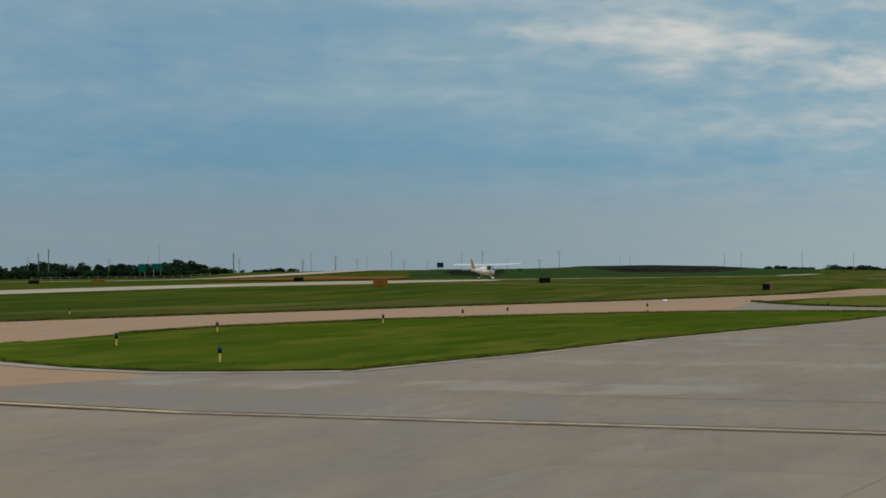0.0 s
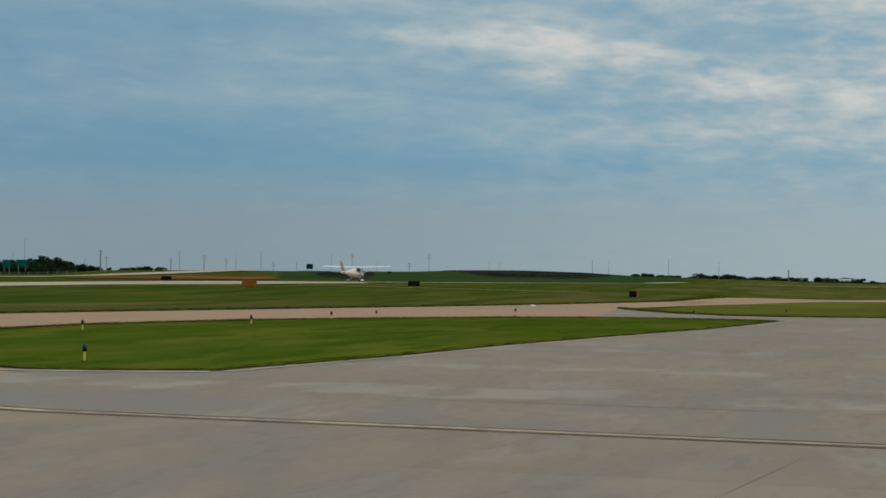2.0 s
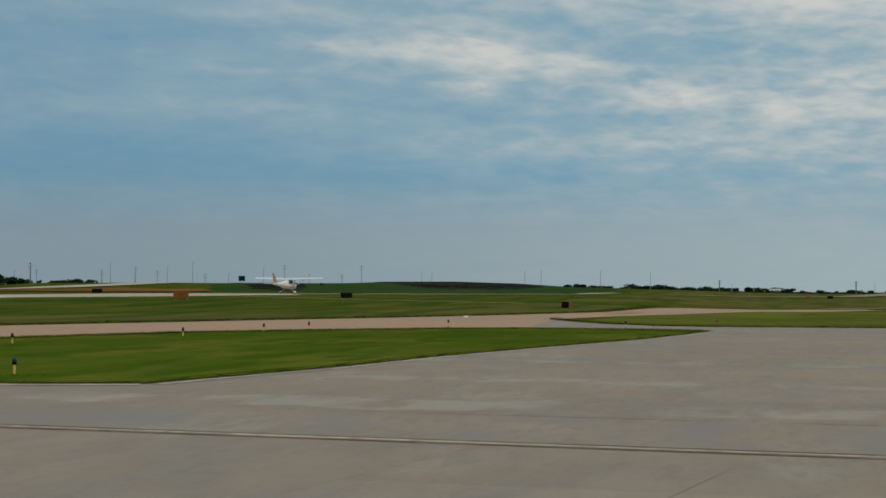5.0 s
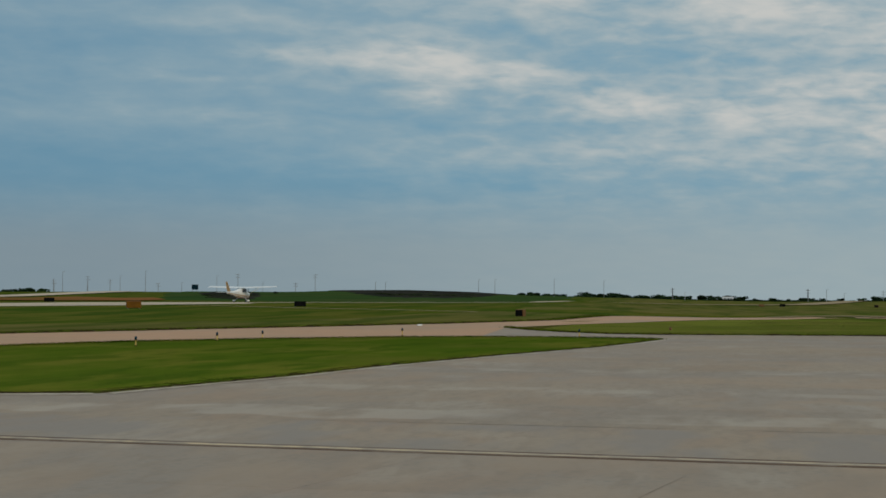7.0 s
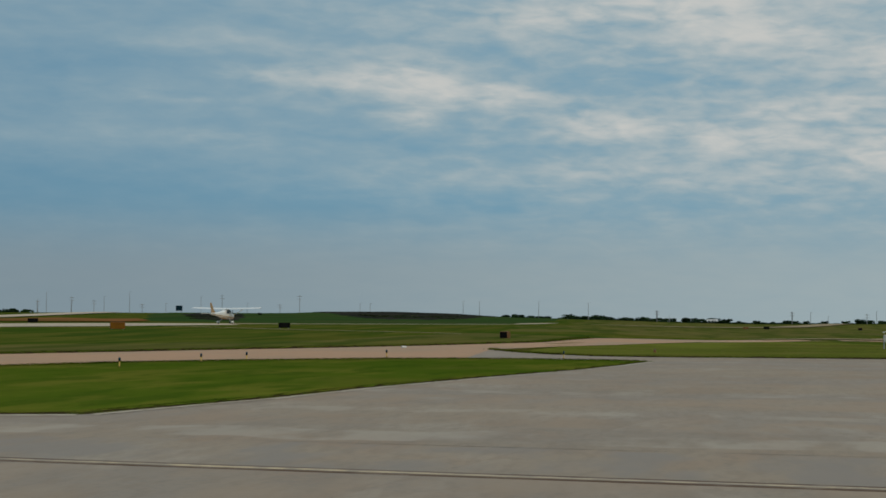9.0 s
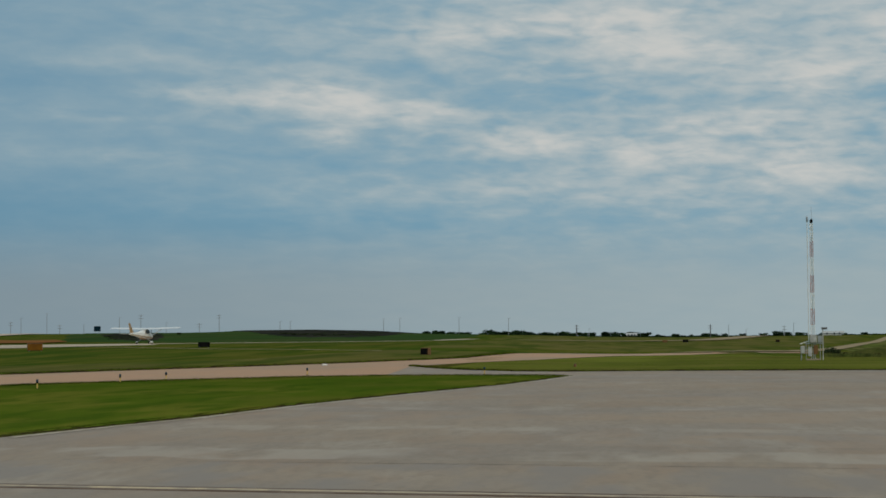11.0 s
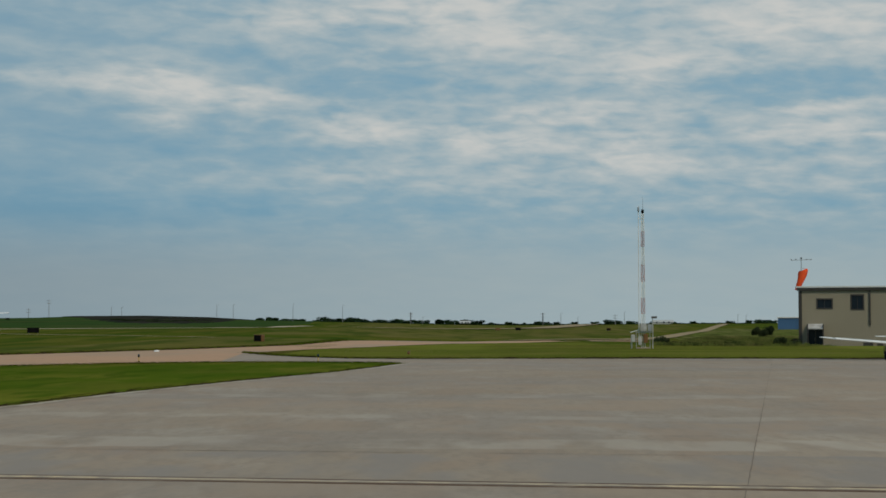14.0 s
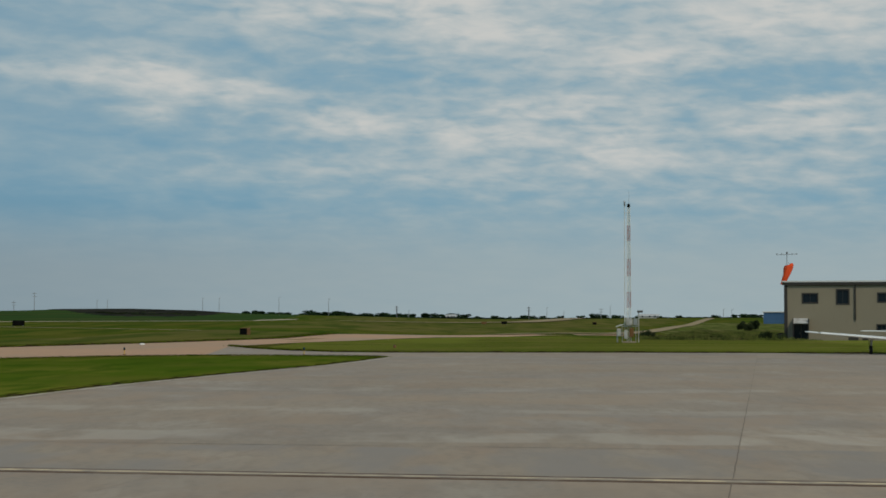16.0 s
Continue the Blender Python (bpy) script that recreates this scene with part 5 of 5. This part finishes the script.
def road_sign(az0, az1, el0, el1, d, mat, label):
    x, y = at((az0 + az1) / 2, d)
    z = float(height(x, y))
    w = d * radians(az1 - az0)
    lo, hi = EYE + d * math.tan(radians(el0)) - z, EYE + d * math.tan(radians(el1)) - z
    ob = thing("road_sign", x, y, z, -(az0 + az1) / 2, label, "sign", "highway signs")
    part("sign_panel", box(-w / 2, w / 2, -0.06, 0.06, lo, hi, 0.02), mat, ob)
    part("sign_rail", box(-w / 2 + 0.1, w / 2 - 0.1, 0.063, 0.12, (lo + hi) / 2 - 0.06, (lo + hi) / 2 + 0.06), M_STEEL, ob)
    for s in (-0.3, 0.3):
        part("post", rod((s * w, 0.1, -0.5), (s * w, 0.1, hi - 0.1), 0.09), M_STEEL, ob)


road_sign(-16.13, -15.93, 0.30, 0.455, 720, M_SIGN_BACK, "dark blue-green highway sign standing on the embankment")
road_sign(-25.24, -25.0, 0.26, 0.48, 900, M_SIGN_GREEN, "green highway sign in front of the far wood")
road_sign(-24.85, -24.5, 0.32, 0.50, 900, M_SIGN_GREEN, "wide green highway sign in front of the far wood")


rail = thing("guardrail", *at(-25.4, 720), float(height(*at(-25.4, 720))), 0, "pale steel guardrail along the highway before the wood", "guardrail")
rail_turn = rail.matrix_world.inverted()
spots = [rail_turn @ Vector((*at(-28.4 + 0.28 * k, 720), float(height(*at(-28.4 + 0.28 * k, 720))))) for k in range(20)]
for k, q in enumerate(spots):
    part("post", rod(q + Vector((0, 0, -0.3)), q + Vector((0, 0, 0.85)), 0.12, sides=6), M_FAR_POLE, rail)
    if k:
        part("beam", rod(spots[k - 1] + Vector((0, -0.16, 0.6)), q + Vector((0, -0.16, 0.6)), 0.07, sides=5), M_DARK_STEEL, rail)


# distant pale farm building among the trees
def far_house(az, d, w, h, label):
    x, y = at(az, d)
    z = float(height(x, y))
    ob = thing("farm_building", x, y, z, -az, label, "building")
    part("wall", box(-w / 2, w / 2, -4, 4, -0.5, h), M_DULL_WHITE, ob)
    bm = bmesh.new()
    prof = [(-4.4, h), (0, h + 1.5), (4.4, h)]
    a = [bm.verts.new((-w / 2 - 0.4, py, pz)) for py, pz in prof]
    b = [bm.verts.new((w / 2 + 0.4, py, pz)) for py, pz in prof]
    bm.faces.new(a)
    bm.faces.new(b[::-1])
    for i in range(3):
        bm.faces.new((a[i], b[i], b[(i + 1) % 3], a[(i + 1) % 3]))
    part("roof", bm, M_DULL_WHITE, ob)
    for k in (-0.3, 0.05, 0.3):
        part("window", box(k * w - 0.6, k * w + 0.6, -4.06, -4.003, 0.9, 2.0), M_GLASS, ob)


far_house(0.25, 1300, 7, 1.5, "long white farm building among distant trees")
far_house(6.3, 1300, 14, 1.6, "low pale building on the distant rise")


# ---- grass blades ----
def inside(px, py, poly):
    hit = np.zeros(len(px), bool)
    n = len(poly)
    for k in range(n):
        (x0, y0), (x1, y1) = poly[k], poly[(k + 1) % n]
        cross = ((y0 > py) != (y1 > py)) & (px < (x1 - x0) * (py - y0) / (y1 - y0 + 1e-9) + x0)
        hit ^= cross
    return hit


def blades(name, px, py, tall, wide, label, seed):
    rng = np.random.default_rng(seed)
    n = len(px)
    z = height(px, py)
    a = rng.uniform(0, 2 * math.pi, n)
    h = tall * rng.uniform(0.5, 1.3, n)
    w = wide * rng.uniform(0.6, 1.4, n)
    lean = rng.normal(0, 0.35, (n, 2)) * h[:, None]
    verts = np.empty((n, 3, 3))
    verts[:, 0] = np.stack([px - w * np.cos(a), py - w * np.sin(a), z], -1)
    verts[:, 1] = np.stack([px + w * np.cos(a), py + w * np.sin(a), z], -1)
    verts[:, 2] = np.stack([px + lean[:, 0], py + lean[:, 1], z + h], -1)
    me = bpy.data.meshes.new(name)
    me.from_pydata(verts.reshape(-1, 3).tolist(), [], np.arange(n * 3).reshape(-1, 3).tolist())
    me.materials.append(M_BLADE)
    return tagged(new(name, me), label, "grass", kind="stuff")


g = np.random.default_rng(3)


def scatter(poly, density):
    xs, ys = [p[0] for p in poly], [p[1] for p in poly]
    n = int((max(xs) - min(xs)) * (max(ys) - min(ys)) * density)
    px, py = g.uniform(min(xs), max(xs), n), g.uniform(min(ys), max(ys), n)
    keep = inside(px, py, poly)
    return px[keep], py[keep]


def along(line, per_metre, spread):
    px, py = [], []
    for (x0, y0), (x1, y1) in zip(line, line[1:]):
        n = int(math.hypot(x1 - x0, y1 - y0) * per_metre)
        f = g.uniform(0, 1, n)
        clump = 0.5 + 0.5 * np.sin(f * math.hypot(x1 - x0, y1 - y0) * 2.1 + x0)
        px.append(x0 + (x1 - x0) * f + g.normal(0, spread, n) * (0.4 + clump))
        py.append(y0 + (y1 - y0) * f + g.normal(0, spread, n) * (0.4 + clump))
    return np.concatenate(px), np.concatenate(py)


blades("island_grass", *scatter(island, 420), 0.020, 0.013, "short green mown grass of the island", 11)
blades("island_edge_grass", *along([(x - 0.30, y + 0.22) for x, y in ISLAND_FRONT] + [(x, y + 0.35) for x, y in ISLAND_END], 420, 0.10), 0.055, 0.014, "ragged grass tufts along the pavement edge", 12)
blades("island_back_grass", *along(ISLAND_BACK + ISLAND_FRONT[:1], 300, 0.13), 0.09, 0.016, "ragged grass tufts along the taxiway edge", 13)
strip_poly = STRIP_FRONT[:-1] + [(27, 112), (30, 160), (4, 168), (-6, 140), (-10.5, 129)]
dry = blades("strip_grass", *scatter(strip_poly, 90), 0.045, 0.025, "mown olive grass of the strip beyond the apron", 14)
dry.data.materials[0] = M_DRY_BLADE
blades("strip_edge_grass", *along([(x, y + 0.5) for x, y in STRIP_FRONT[:-1]], 200, 0.13), 0.12, 0.018, "ragged grass tufts along the apron's far edge", 15)
blades("verge_grass", *along([(x - 0.5, y + 0.5) for x, y in TAXI_VERGE], 160, 0.3), 0.14, 0.025, "ragged grass tufts along the taxiway's far verge", 16)

rough_poly = [at(5.9, 170), at(10.6, 170), at(11.6, 212), at(10.2, 330), at(7.6, 330), at(6.5, 240)]
tall_grass = blades("rough_grass", *scatter(rough_poly, 9), 0.38, 0.06, "rough unmown olive grass behind the mown strip", 22)
tall_grass.data.materials[0] = M_ROUGH
# darker weed clumps in the turf
weeds = [(-16.0, 36.7), (-14.8, 36.5), (-15.4, 36.1), (-20.5, 38.9), (-24.3, 57.5), (-12.6, 34.0), (-11.2, 38.5), (-23.0, 66.0), (-18.0, 84.0), (-22.6, 78.2)]
wx = np.concatenate([g.normal(x, 0.34, 45) for x, y in weeds])
wy = np.concatenate([g.normal(y, 0.30, 45) for x, y in weeds])
clumps = blades("weed_clumps", wx, wy, 0.032, 0.02, "darker taller weed clumps in the mown island", 21)
clumps.data.materials[0] = M_WEED

# ---- apron slabs ----
APRON_AREA = [(-45, -28), (58, -28), (58, 84)] + [(x, y - 0.6) for x, y in STRIP_FRONT[-2:2:-1]] + [(-4.0, 93.5)] + [(x + 0.3, y - 0.3) for x, y in ISLAND_FRONT] + [(x, y - 0.4) for x, y in ISLAND_END[:1]] + [(-13.4, 30.5), (-15.0, 27.0), (-44, 7)]
SU, SV, GAP = 6.4, 4.6, 0.005
SLAB_V = Vector((0.17, 0.985)).normalized()
SLAB_U = Vector((SLAB_V.y, -SLAB_V.x))


def slab_grid(u, v):
    p = SLAB_U * u + SLAB_V * v
    return p.x, p.y


def slab_mesh():
    bm = box(GAP / 2, SU - GAP / 2, GAP / 2, SV - GAP / 2, 0.004, 0.018)
    me = bpy.data.meshes.new("slab")
    bm.to_mesh(me)
    bm.free()
    me.materials.append(M_CONCRETE)
    return me


slab = slab_mesh()
ANGLE = math.atan2(SLAB_U.y, SLAB_U.x)
U0, V0 = -0.355, LINE_V + 0.35 - 4 * SV
for iv in range(0, 24):
    for iu in range(-6, 7):
        u, v = U0 + iu * SU, V0 + iv * SV
        corner = np.array([slab_grid(u + a * SU, v + b * SV) for a in (0, 0.5, 1) for b in (0, 0.5, 1)])
        mid = slab_grid(u + SU / 2, v + SV / 2)
        if abs(math.degrees(math.atan2(mid[0], mid[1]))) > 45 or mid[1] < 8:
            continue
        if not inside(corner[:, 0], corner[:, 1], APRON_AREA).all():
            continue
        o = new("slab", slab)
        o.parent = apron
        o.matrix_local = Matrix.Translation((*slab_grid(u, v), 0)) @ Matrix.Rotation(ANGLE, 4, "Z")


# sealed joints that have opened between the slabs
def sealed_joint(u, v0, v1, wide, seed):
    rng = random.Random(seed)
    bm = bmesh.new()
    n = int((v1 - v0) / 0.5)
    rows = []
    for k in range(n + 1):
        c, w = u + rng.uniform(-0.006, 0.006), wide * rng.uniform(0.5, 1.2)
        v = v0 + (v1 - v0) * k / n
        rows.append([bm.verts.new((*slab_grid(c - w / 2, v), 0.0215)), bm.verts.new((*slab_grid(c + w / 2, v), 0.0215))])
    for p, q in zip(rows, rows[1:]):
        bm.faces.new((p[0], p[1], q[1], q[0]))
    return tagged(part("joint", bm, M_JOINT), "dark sealed joint between concrete slabs", "joint", kind="structure")


sealed_joint(-0.355, 12.0, 46.0, 0.014, 1)
sealed_joint(-0.355, 46.0, 92.0, 0.008, 2)
sealed_joint(-3.55, 9.0, 18.6, 0.007, 3)


def cross_joint(v, u0, u1, wide, seed):
    rng = random.Random(seed)
    bm = bmesh.new()
    n = int((u1 - u0) / 0.3)
    rows = []
    for k in range(n + 1):
        u = u0 + (u1 - u0) * k / n
        c, w = v + rng.uniform(-0.012, 0.012), wide * rng.uniform(0.35, 1.15) * min(1.0, 0.15 + 4 * min(k, n - k) / n)
        rows.append([bm.verts.new((*slab_grid(u, c - w / 2), 0.0215)), bm.verts.new((*slab_grid(u, c + w / 2), 0.0215))])
    for p, q in zip(rows, rows[1:]):
        bm.faces.new((p[0], q[0], q[1], p[1]))
    return tagged(part("joint", bm, M_STAIN), "dark stained cross joint between concrete slabs", "joint", kind="structure")


cross_joint(V0 + 5 * SV, -11.0, -4.4, 0.06, 4)
cross_joint(V0 + 5 * SV, -4.2, -0.9, 0.05, 5)
